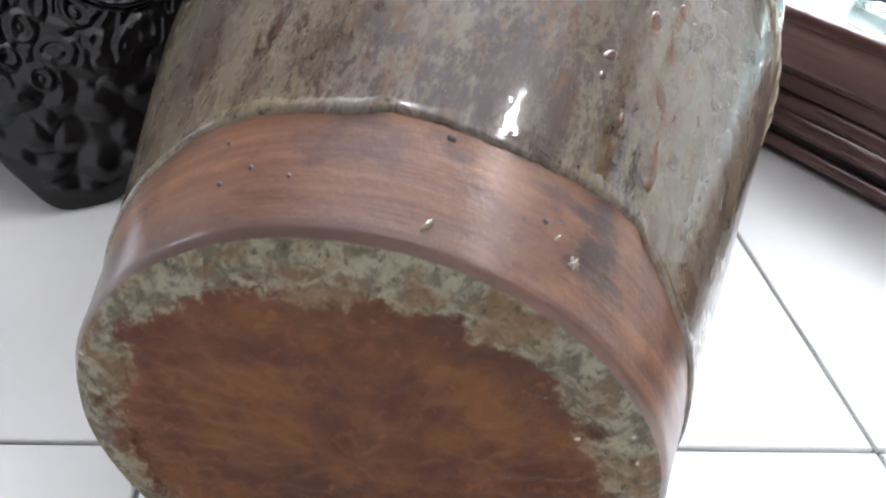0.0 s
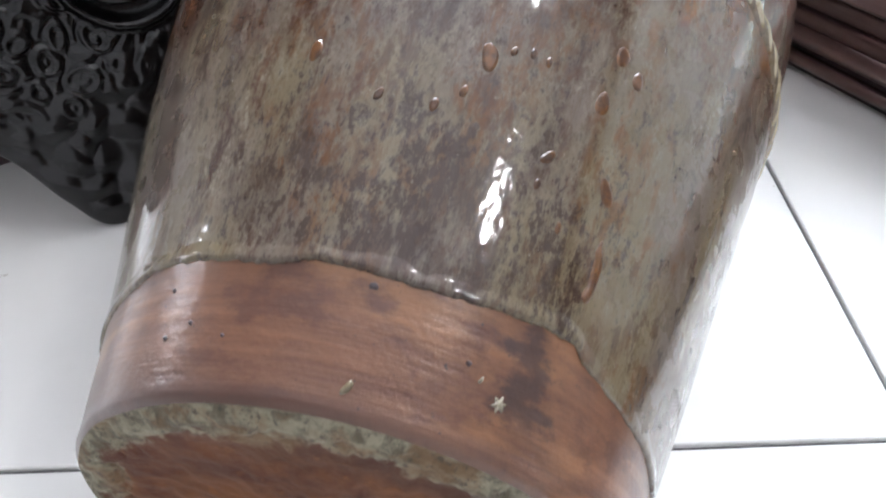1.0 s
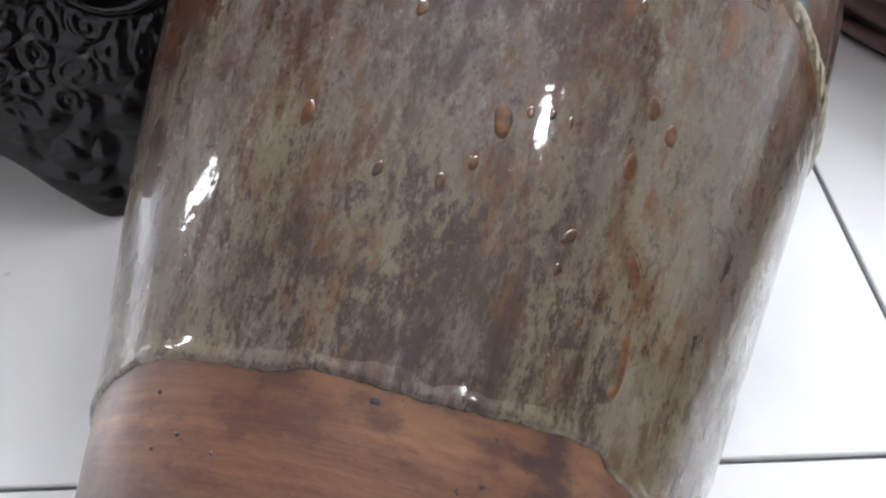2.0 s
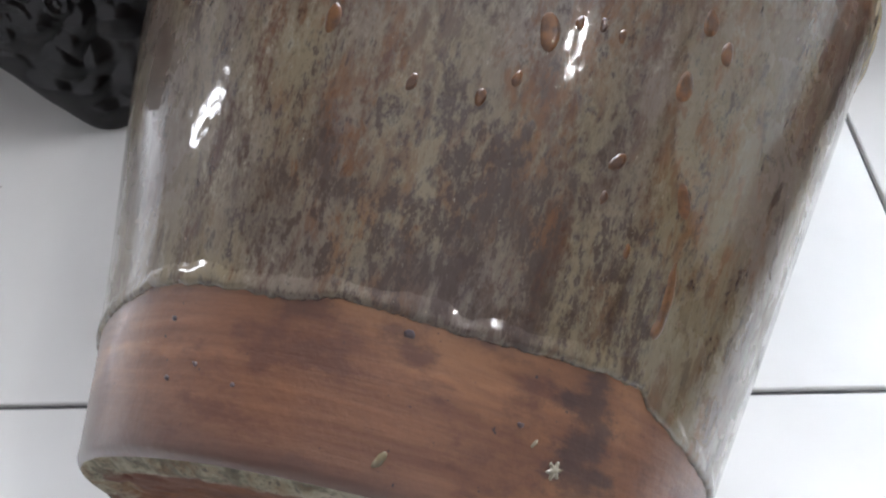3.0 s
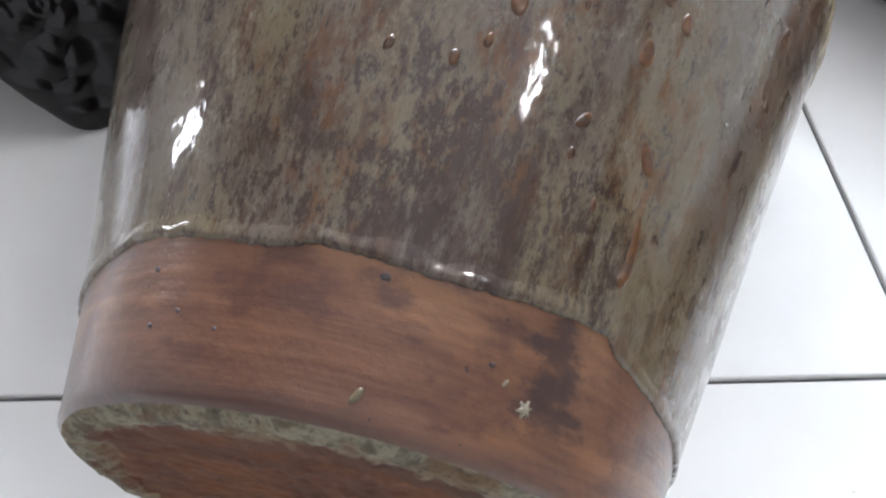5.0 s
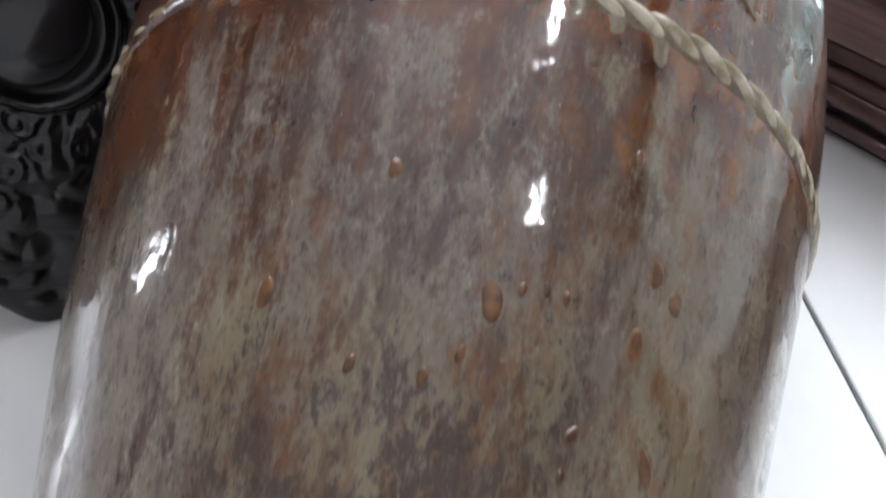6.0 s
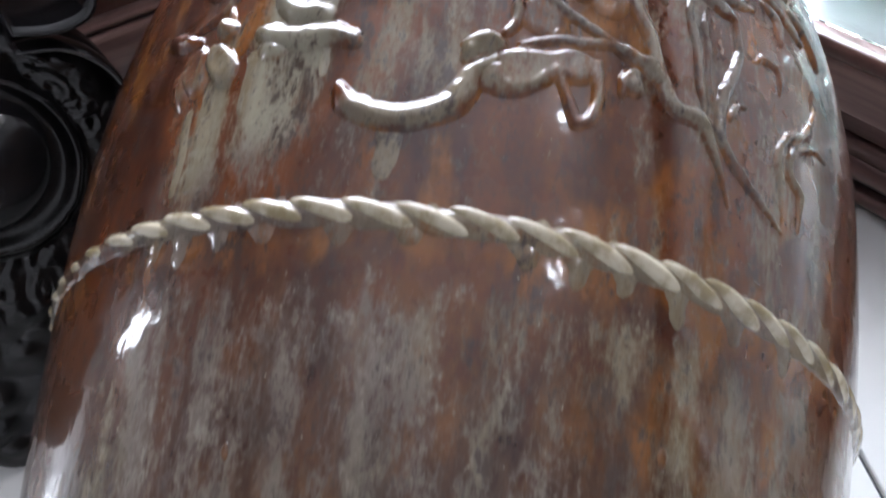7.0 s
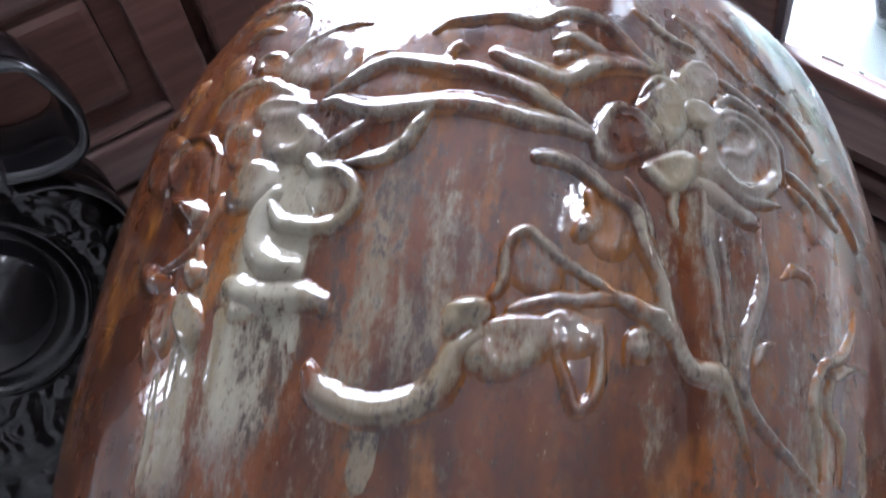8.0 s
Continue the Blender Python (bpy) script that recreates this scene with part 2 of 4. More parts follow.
BLACK = plain("black_lacquer", (0.003, 0.003, 0.0035), (0.008, 0.007, 0.007), 60, 0.24, 0, 0.3, 0.002, (1, 1, 1), 0.0, 0.4)
BLACK_POLISH = plain("polished_black_lacquer", (0.006, 0.006, 0.007), (0.012, 0.011, 0.012), 20, 0.14, 0, 0.05, 0.001, (1, 1, 1), 0.0, 0.5)
AMBER = plain("amber_glaze_pool", (0.040, 0.016, 0.006), (0.125, 0.050, 0.011), 240, 0.3, 0, 0.3, 0.0006, (1, 1, 1), 0.6, 0.2)
SHELF = plain("grey_shelf_board", (0.13, 0.14, 0.138), (0.18, 0.19, 0.187), 12, 0.4)
STEEL = plain("lamp_housing", (0.6, 0.6, 0.6), (0.7, 0.7, 0.7), 30, 0.4)


def glass_material(name, tint, rough):
    m, nt, b = material(name, rough)
    b.inputs["Transmission Weight"].default_value, b.inputs["IOR"].default_value = 1.0, 1.45
    b.inputs["Base Color"].default_value = tint
    return m


GLASS = glass_material("clear_pane_glass", rgb(0.97, 1.0, 0.985), 0.0)
VASE_GLASS = glass_material("greenish_vase_glass", rgb(0.86, 0.95, 0.92), 0.03)


def glow(name, colour, strength):
    m, nt, b = material(name)
    b.inputs["Base Color"].default_value = rgb(0.8, 0.8, 0.8)
    b.inputs["Emission Color"].default_value, b.inputs["Emission Strength"].default_value = colour, strength
    return m


SKY_GLOW = glow("bright_overcast_sky", rgb(0.90, 0.94, 1.0), SKY_POWER)
DOOR_GLOW = glow("bright_street_daylight", rgb(0.95, 0.98, 1.0), DOOR_POWER)
TUBE_GLOW = glow("fluorescent_tube", rgb(1.0, 0.98, 0.93), TUBE_POWER)


# ---- building helpers ----
def mesh_of(name, bm, mat, smooth=True):
    me = bpy.data.meshes.new(name)
    bm.normal_update()
    bm.to_mesh(me)
    bm.free()
    me.materials.append(mat)
    if smooth:
        me.polygons.foreach_set("use_smooth", [True] * len(me.polygons))
    return me


def part(name, bm, mat, parent, label="", smooth=True):
    ob = new(name, mesh_of(name, bm, mat, smooth))
    ob.parent = parent
    return tagged(ob, label)


def thing(name, m, label, category, group="", kind=""):
    ob = new(name)
    ob.matrix_world = m
    ob.empty_display_size = 0.05
    return tagged(ob, label, category, group, kind)


def box(x0, x1, y0, y1, z0, z1, bevel=0.0):
    bm = bmesh.new()
    bmesh.ops.create_cube(bm, size=1, matrix=Matrix.LocRotScale(((x0 + x1) / 2, (y0 + y1) / 2, (z0 + z1) / 2), None, (x1 - x0, y1 - y0, z1 - z0)))
    if bevel:
        bmesh.ops.bevel(bm, geom=bm.edges[:], offset=bevel, segments=2, profile=0.6, affect="EDGES")
    return bm


def slab(name, dims, mat, label, category="", bevel=0.0, parent=None):
    ob = new(name, mesh_of(name, box(*dims, bevel), mat, False))
    if parent:
        ob.parent = parent
        return tagged(ob, label)
    return tagged(ob, label, category or name.split("_")[0], "", "structure")


def sheet(rows, closed_u=False, closed_v=False, caps=False):
    """A bmesh from rows of points."""
    bm = bmesh.new()
    vs = [[bm.verts.new(p) for p in row] for row in rows]
    nu, nv = len(vs), len(vs[0])
    for i in range(nu if closed_u else nu - 1):
        for j in range(nv if closed_v else nv - 1):
            bm.faces.new((vs[i][j], vs[(i + 1) % nu][j], vs[(i + 1) % nu][(j + 1) % nv], vs[i][(j + 1) % nv]))
    if caps:
        bm.faces.new(vs[0])
        bm.faces.new(vs[-1][::-1])
    bmesh.ops.recalc_face_normals(bm, faces=bm.faces)
    return bm


def lathe(profile, n=48):
    return sheet([[(r * math.cos(2 * math.pi * k / n), r * math.sin(2 * math.pi * k / n), z) for k in range(n)] for r, z in profile], False, True)


# ---- the room ----
X0, X1, Y0, Y1, TOP = -2.8, 3.2, -2.4, 2.4, 3.6
floor = slab("floor", (X0, X1, Y0, Y1, -0.12, -0.004), GROUT, "white glazed floor tiles with dark grey joints", "floor")
slab("ceiling", (X0 - 0.15, X1 + 0.15, Y0 - 0.15, Y1 + 0.15, TOP, TOP + 0.12), CEIL, "plain pale grey painted ceiling", "ceiling")
slab("wall_south", (X0 - 0.15, X1 + 0.15, Y0 - 0.15, Y0, -0.12, TOP), WALL, "plain grey painted wall", "wall")
slab("wall_east", (X1, X1 + 0.15, Y0, Y1, -0.12, TOP), WALL, "plain grey painted wall", "wall")
# north wall with a wide window, west wall with a narrow one
WX0, WX1, WZ0, WZ1 = -0.75, 2.1, 0.25, 2.6
north = slab("wall_north", (X0 - 0.15, WX0, Y1, Y1 + 0.15, -0.12, TOP), WALL, "grey painted wall with a wide window", "wall")
slab("wall_end", (WX1, X1 + 0.15, Y1, Y1 + 0.15, -0.12, TOP), WALL, "", parent=north)
slab("wall_under_window", (WX0, WX1, Y1, Y1 + 0.15, -0.12, WZ0), WALL, "", parent=north)
slab("wall_over_window", (WX0, WX1, Y1, Y1 + 0.15, WZ1, TOP), WALL, "", parent=north)
DY0, DY1, DZ0, DZ1 = 1.12, 1.27, 0.75, 1.50
west = slab("wall_west", (X0 - 0.15, X0, Y0, DY0, -0.12, TOP), WALL, "grey painted wall with a narrow window", "wall")
slab("wall_end", (X0 - 0.15, X0, DY1, Y1, -0.12, TOP), WALL, "", parent=west)
slab("wall_over_window", (X0 - 0.15, X0, DY0, DY1, DZ1, TOP), WALL, "", parent=west)
slab("wall_under_window", (X0 - 0.15, X0, DY0, DY1, -0.12, DZ0), WALL, "", parent=west)
# window frame: bars across the opening
window = thing("window_1", pose(0, Y1 + 0.06, 0), "wide window with dark wooden frame, bright sky outside", "window", "", "structure")
for k in range(4):
    xx = WX0 + (WX1 - WX0) * k / 3
    xx = min(max(xx, WX0 + 0.025), WX1 - 0.025)
    part("window_bar", box(xx - 0.025, xx + 0.025, -0.03, 0.03, WZ0, WZ1, 0.004), WOOD, window, "", False)
for zz in (WZ0 + 0.025, WZ1 - 0.025):
    part("window_rail", box(WX0, WX1, -0.025, 0.025, zz - 0.025, zz + 0.025, 0.004), WOOD, window, "", False)


def backdrop(name, quad, mat, label):
    bm = bmesh.new()
    bm.faces.new([bm.verts.new(p) for p in quad])
    return tagged(new(name, mesh_of(name, bm, mat, False)), label, "backdrop", "", "structure")


backdrop("backdrop", [(WX0 - 0.1, Y1 + 0.3, WZ0 - 0.1), (WX1 + 0.1, Y1 + 0.3, WZ0 - 0.1), (WX1 + 0.1, Y1 + 0.3, WZ1 + 0.1), (WX0 - 0.1, Y1 + 0.3, WZ1 + 0.1)], SKY_GLOW, "bright white overcast sky outside the window")
backdrop("backdrop_west", [(X0 - 0.3, DY0 - 0.1, DZ0 - 0.1), (X0 - 0.3, DY1 + 0.1, DZ0 - 0.1), (X0 - 0.3, DY1 + 0.1, DZ1 + 0.1), (X0 - 0.3, DY0 - 0.1, DZ1 + 0.1)], DOOR_GLOW, "bright daylight outside the narrow window")


def tube_lamp():
    lamp = thing("ceiling_lamp", pose(0, 0, 0), "white ceiling lamp with a lit fluorescent tube", "lamp", "ceiling lamps")
    part("housing", box(-0.05, 0.05, -0.19, 0.19, -0.045, 0.0, 0.006), STEEL, lamp, "", False)
    bm = bmesh.new()
    bmesh.ops.create_cone(bm, cap_ends=True, segments=16, radius1=0.016, radius2=0.016, depth=0.26, matrix=pose(0, 0, -0.075, 90))
    part("tube", bm, TUBE_GLOW, lamp, "lit white tube")
    for y in (-0.145, 0.145):
        part("socket", box(-0.02, 0.02, y - 0.018, y + 0.018, -0.1, -0.04, 0.004), STEEL, lamp, "", False)
    return lamp


lamp = tube_lamp()
lamp.matrix_world = pose(2.20, -0.25, TOP)
copy_thing(lamp, pose(2.0, 0.85, TOP))

# ---- cabinets in the corner ----
CORNER = (0.342, 0.607)
# local x runs along the front, local y into the carcass, the front stands at y = 0


def rail(x0, x1, z0, z1, out, r):
    """A moulding with a rounded nose, from z0 to z1, standing out from the front."""
    h = z1 - z0
    prof = [(0.012, z0)] + [(-out * math.sin(math.pi * (0.12 + 0.76 * k / 8)) ** r, z0 + h * k / 8) for k in range(9)] + [(0.012, z1)]
    return sheet([[(x, y, z) for y, z in prof] for x in (x0, x1)], False, True, True)


def display_cabinet():
    c = thing("display_cabinet", pose(*CORNER, 0, 0, 0, -60), "dark mahogany display cabinet with moulded plinth and glass front", "cabinet")
    L, D, H = 1.5, 0.38, 0.58
    part("plinth", box(-0.0, L, 0.006, D, 0.0, 0.028, 0.001), WOOD_DARK, c, "recessed plinth, near-black with shade in its colour", False)
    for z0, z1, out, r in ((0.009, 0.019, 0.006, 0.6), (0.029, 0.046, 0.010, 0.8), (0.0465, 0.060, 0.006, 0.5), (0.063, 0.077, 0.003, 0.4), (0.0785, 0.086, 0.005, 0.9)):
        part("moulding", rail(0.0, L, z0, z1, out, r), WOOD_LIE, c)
    # dark board behind the mouldings, its colour standing in for shade in the grooves
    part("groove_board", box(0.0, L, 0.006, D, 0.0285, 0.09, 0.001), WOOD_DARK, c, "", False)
    F, Z = -0.022, 0.006  # the upper part overhangs the plinth
    part("base_rail", box(0.0, L, F - 0.002, D, 0.0905, 0.120 + Z, 0.002), WOOD_LIE, c, "", False)
    part("sill_moulding", rail(0.0, L, 0.1205 + Z, 0.1335 + Z, 0.007, 0.7), WOOD, c).location.y = F
    part("shelf_board", box(0.0, L, F + 0.014, D - 0.012, 0.1205 + Z, 0.131 + Z, 0.001), SHELF, c, "grey cabinet floor board", False)
    part("back_pane", box(0.03, L - 0.03, D - 0.010, D - 0.005, 0.138, H - 0.026), GLASS, c, "clear glass back", False).visible_shadow = False
    for x0, x1 in ((0.0, 0.029), (L - 0.029, L)):
        part("back_stile", box(x0, x1, D - 0.022, D, 0.134, H - 0.026, 0.002), WOOD, c, "", False)
    part("back_rail", box(0.0, L, D - 0.022, D, H - 0.025, H, 0.002), WOOD, c, "", False)
    for x0, x1 in ((0.0, 0.176), (0.80, 0.86), (L - 0.06, L)):
        part("stile", box(x0, x1, F - 0.001, F + 0.022, 0.134 + Z, H, 0.003), WOOD, c, "", False)
    for x0, x1 in ((0.176, 0.80), (0.86, L - 0.06)):
        part("pane", box(x0, x1, F + 0.008, F + 0.012, 0.134 + Z, H - 0.06), GLASS, c, "clear glass pane", False).visible_shadow = False
        part("bead", box(x0 + 0.001, x0 + 0.007, F + 0.0005, F + 0.007, 0.135 + Z, H - 0.06, 0.001), WOOD_DARK, c, "", False)
    part("top_rail", box(0.176, L - 0.06, F, F + 0.022, H - 0.059, H, 0.002), WOOD, c, "", False)
    part("top_pane", box(0.0, L, F, D, H + 0.001, H + 0.007, 0.001), GLASS, c, "clear glass top", False).visible_shadow = False
    return c


def panel_cabinet():
    # runs from its free end to the corner
    U0, U1, D, H = -0.12, 0.598, 0.36, 0.345
    m = Matrix.Translation((-0.5 * 0.355, 0.866 * 0.355, 0)) @ pose(0, 0, 0, 0, 0, 30)
    c = thing("panel_cabinet", m, "low dark mahogany cabinet with raised panel doors", "cabinet")
    part("carcass", box(U0, U1, 0.02, D, 0.03, H, 0.002), WOOD, c, "", False)
    part("plinth", box(U0, U1, 0.012, D, 0.0, 0.0295, 0.001), WOOD_DARK, c, "recessed plinth, near-black with shade in its colour", False)
    for z0, z1, out, r in ((0.031, 0.052, 0.008, 0.8), (0.0525, 0.068, 0.004, 0.5), (0.126, 0.140, 0.005, 0.7), (0.1405, 0.156, 0.009, 0.8)):
        part("moulding", rail(U0, U1, z0, z1, out, r), WOOD_LIE, c)
    part("base_rail", box(U0, U1, -0.001, 0.0195, 0.0685, 0.1255, 0.002), WOOD_LIE, c, "", False)
    for x0, x1 in ((-0.10, 0.252), (0.262, 0.585)):
        door = part("door", box(x0, x1, 0.006, 0.0195, 0.158, H - 0.02, 0.002), WOOD, c, "", False)
        a = 0.032
        part("door_rail", rail(x0 + 0.004, x1 - 0.004, 0.160, 0.160 + a, 0.007, 0.35), WOOD_LIE, door)
        part("door_rail", rail(x0 + 0.004, x1 - 0.004, H - 0.06, H - 0.024, 0.007, 0.35), WOOD_LIE, door)
        part("panel_bead", rail(x0 + a, x1 - a, 0.1935, 0.200, 0.005, 0.9), WOOD_LIE, door)
        for e0, e1 in ((x0, x0 + a), (x1 - a, x1)):
            part("door_stile", box(e0, e1, -0.003, 0.0055, 0.159, H - 0.021, 0.003), WOOD, door, "", False)
        part("raised_panel", box(x0 + a + 0.016, x1 - a - 0.016, -0.002, 0.0055, 0.214, H - 0.066, 0.006), WOOD, door, "", False)
    # dark strip for the shade where the two cabinets meet
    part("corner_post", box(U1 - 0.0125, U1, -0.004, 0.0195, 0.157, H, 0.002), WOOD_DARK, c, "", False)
    part("top", box(U0 - 0.012, U1 - 0.001, -0.012, D, H + 0.001, H + 0.022, 0.004), WOOD, c, "", False)
    return c


display = display_cabinet()
panelled = panel_cabinet()


def vase(x, y, h, r, label):
    """A clear glass vase on the display cabinet's floor, in the cabinet's own directions."""
    m = pose(*CORNER, 0, 0, 0, -60) @ pose(x, y, 0.1372)
    v = thing("glass_vase", m, label, "vase", "glassware in the cabinet")
    out = [(r * 0.55, 0.0), (r * 0.62, h * 0.05), (r * 0.85, h * 0.25), (r, h * 0.5), (r * 0.8, h * 0.75), (r * 0.55, h * 0.88), (r * 0.7, h)]
    ins = [(q * 0.93 - 0.001, max(z, 0.006)) for q, z in out][::-1]
    part("body", lathe([(0.0002, 0.0)] + out + ins + [(0.0002, 0.006)], 40), VASE_GLASS, v)
    part("collar", lathe([(r * 0.6, h * 0.865), (r * 0.66, h * 0.88), (r * 0.6, h * 0.895)], 40), VASE_GLASS, v)
    return v


for x, y, h, r in ((0.222, 0.062, 0.16, 0.034), (0.30, 0.06, 0.10, 0.032), (0.375, 0.075, 0.13, 0.036), (0.45, 0.065, 0.09, 0.03), (0.29, 0.17, 0.2, 0.04), (0.40, 0.19, 0.17, 0.04)):
    vase(x, y, h, r, "tall clear glass vase behind the cabinet pane" if h > 0.12 else "small clear glass vase behind the cabinet pane")

# ---- the jar, lying on its side ----
AXIS = Vector((0.24381, 0.95193, 0.18543)).normalized()
SIDE = Vector((0.96873, -0.24811, 0.0))
UPW = SIDE.cross(AXIS)
HEART = Vector((0.13238, 0.0, 0.14473))
JM = Matrix((SIDE, -UPW, AXIS)).transposed().to_4x4()
JM.translation = HEART
FOOTLINE, ROPE_S, MOUTH = -0.073, 0.0955, 0.40
NECK = ((0.29, 0.1467), (0.31, 0.1385), (0.33, 0.1245), (0.35, 0.102), (0.362, 0.084), (0.372, 0.077), (0.385, 0.078), (0.395, 0.086), (0.40, 0.088))


def radius(s):
    if s < 0.29:
        return (((-2.6307 * s - 0.91874) * s - 0.02651) * s + 0.23095) * s + 0.12305
    for (a, ra), (b, rb) in zip(NECK, NECK[1:]):
        if s <= b:
            k = (s - a) / (b - a)
            return ra + (rb - ra) * k
    return NECK[-1][1]


def sag(s):
    """The hand-thrown wall is a little oval underneath, where it lies on the floor."""
    k = min(max((s + 0.1125) / 0.09, 0), 1) * min(max((0.30 - s) / 0.12, 0), 1)
    k = k * k * (3 - 2 * k)
    f = (HEART.z + s * AXIS.z - 0.0008) / (UPW.z * (radius(s) + 0.0016))
    return 1 + (f - 1) * k


def base_s(deg, f=1.0):
    """The base was cut a little askew: its plane along the axis, at a share f of the radius."""
    return -0.1195 + f * (0.0080 * math.cos(radians(deg)) + 0.002 * math.sin(radians(deg)))


def on_jar(s, deg, lift=0.0):
    """A point of the wall in the jar's own frame: s along its axis, the angle from its upper line towards its right."""
    a = radians(deg)
    k = min(max((0.02 - s) / 0.10, 0), 1)
    # the foot was thrown a little narrower on one side
    r = radius(s) + lift - 0.0042 * k * k * (3 - 2 * k) * max(0.0, -math.sin(a))
    c = math.cos(a) * r
    return Vector((math.sin(a) * r, -(c * sag(s) if c < 0 else c), s))


jar = thing("storage_jar", JM, "brown stoneware jar with run grey glaze, lying on floor tiles", "jar")
NT = 240


def rising(v):
    return 1 / (1 + math.exp(-max(-60.0, min(60.0, v))))


def edge(deg):
    """The lower edge of the glaze: uneven, with tongues, a peak and steps down to both sides."""
    n = noise.noise(Vector((deg * 0.35, 1.7, 0))) * 0.0006 + noise.noise(Vector((deg * 0.9, 5.7, 0))) * 0.0005 + noise.noise(Vector((deg * 2.3, 2.1, 0))) * 0.0002
    left = 0.0017 * rising((-33.5 - deg) * 1.5) + min(0.00028 * max(-36 - deg, 0), 0.012)
    tongue = 0.0015 * rising((deg + 15) * 0.5) * rising((-3.8 - deg) * 1.6) + 0.0010 * rising((deg - 9) * 0.8) * rising((24 - deg) * 0.3)
    peak = 0.0018 * rising((deg - 30) * 0.35) * rising((42.8 - deg) * 2.0)
    right = 0.0024 * rising((deg - 43.2) * 1.6) + min(0.00035 * max(deg - 45, 0), 0.012)
    return FOOTLINE + 0.0008 + n - left - tongue + peak - right


def wobble(s, deg):
    return noise.noise(Vector((math.sin(radians(deg)) * 3, math.cos(radians(deg)) * 3, s * 14))) * 0.0008


def ring_points(fs, lift=0.0, n=NT):
    row = []
    for k in range(n):
        g = -180 + 360 * k / n
        s = fs(g) if callable(fs) else fs
        row.append(on_jar(s, g, lift + wobble(s, g)))
    return row


def lip_top(deg):
    return edge(deg) + 0.0040 + 0.0022 * noise.noise(Vector((deg * 0.22, 8.3, 0)))


def glaze_lip():
    rows = [ring_points(lambda g: edge(g) + 0.0006, -0.004, 720), ring_points(lambda g: edge(g), 0.0001, 720), ring_points(lambda g: edge(g) + 0.0002, 0.0007, 720), ring_points(lambda g: edge(g) + 0.0010, 0.0011, 720)]
    for i in range(1, 7):
        k = i / 6
        rows.append(ring_points(lambda g: (edge(g) + 0.0010) * (1 - k) + lip_top(g) * k, 0.0011 - 0.0004 * k * k, 720))
    rows.append(ring_points(lambda g: lip_top(g) + 0.003, 0.0003, 720))
    return sheet(rows, False, True)


def glazed_wall():
    rows = []
    steps = 120
    for i in range(steps + 1):
        k = i / steps
        rows.append(ring_points(lambda g: (lip_top(g) - 0.001) * (1 - k) + MOUTH * k, 0.0006))
    for s, inw in ((0.402, 0.006), (0.398, 0.012), (0.38, 0.014), (0.36, 0.012), (0.33, 0.014), (0.28, 0.012), (0.1, 0.012), (-0.09, 0.012)):
        rows.append([on_jar(min(s, 0.4), -180 + 360 * k / NT, -inw) + Vector((0, 0, max(0, s - 0.4))) for k in range(NT)])
    return sheet(rows, False, True)


part("glazed_wall", glazed_wall(), GLAZE, jar)
part("glaze_lip", glaze_lip(), GLAZE_LIP, jar, "uneven lower lip of the glaze")


def foot_band():
    rows = [ring_points(lambda g: base_s(g) + 0.0009 * j, -0.0016 * max(0, 1 - j / 3) ** 2) for j in range(4)]
    rows += [ring_points(lambda g: (base_s(g) + 0.0027) * (1 - i / 20) + (FOOTLINE + 0.012) * i / 20, -0.0002) for i in range(1, 21)]
    rows.append(ring_points(FOOTLINE + 0.014, -0.006))
    return sheet(rows, False, True)


part("foot_band", foot_band(), CLAY, jar, "bare orange-brown fired clay band")


def inner_rim(g):
    return 0.86 + 0.07 * noise.noise(Vector((math.cos(radians(g)) * 2.2, math.sin(radians(g)) * 2.2, 5))) + 0.05 * noise.noise(Vector((math.cos(radians(g)) * 9, math.sin(radians(g)) * 9, 2))) + 0.025 * noise.noise(Vector((math.cos(radians(g)) * 26, math.sin(radians(g)) * 26, 2)))


def base_rows(ks, depth):
    rows = []
    for k in ks:
        row = []
        for j in range(NT):
            g = -180 + 360 * j / NT
            f = k(g)
            p = on_jar(base_s(g), g, -0.0016) * f
            p.z = base_s(g, f) - depth(f, g) + 0.0010 * noise.noise(Vector((p.x * 75, p.y * 75, 0))) + 0.0015 * noise.noise(Vector((p.x * 210, p.y * 210, 4)))
            row.append(p)
        rows.append(row)
    return rows


def base_rim():
    ks = [lambda g, t=t: 0.988 * (1 - t) + inner_rim(g) * t for t in [i / 12 for i in range(13)]]
    rows = [ring_points(lambda g: base_s(g), -0.0016)] + base_rows(ks, lambda f, g: 0.0024 * math.sin(min(1, max(0, (1 - f) / (1 - inner_rim(g)))) * math.pi * 0.8 + 0.25) - 0.001)
    rows.append([p * 0.98 + Vector((0, 0, 0.006)) for p in rows[-1]])
    return sheet(rows, False, True)


part("base_rim", base_rim(), BASE, jar, "crusted grey-green rim round the base")


def base_disc():
    ks = [lambda g, t=t: (inner_rim(g) + 0.01) * (1 - t) + 0.0 * t for t in [(i / 26) ** 0.8 for i in range(27)]]
    return sheet(base_rows(ks, lambda f, g: -0.0006 - 0.0012 * (1 - min(1, f / 0.8) ** 4)), False, True)


part("base_disc", base_disc(), BASE, jar, "rough rust-brown unglazed base")


def rope_line(g):
    return ROPE_S - 0.003 * math.sin(radians(g - 10)) + 0.0006 * noise.noise(Vector((g * 0.3, 0, 0)))


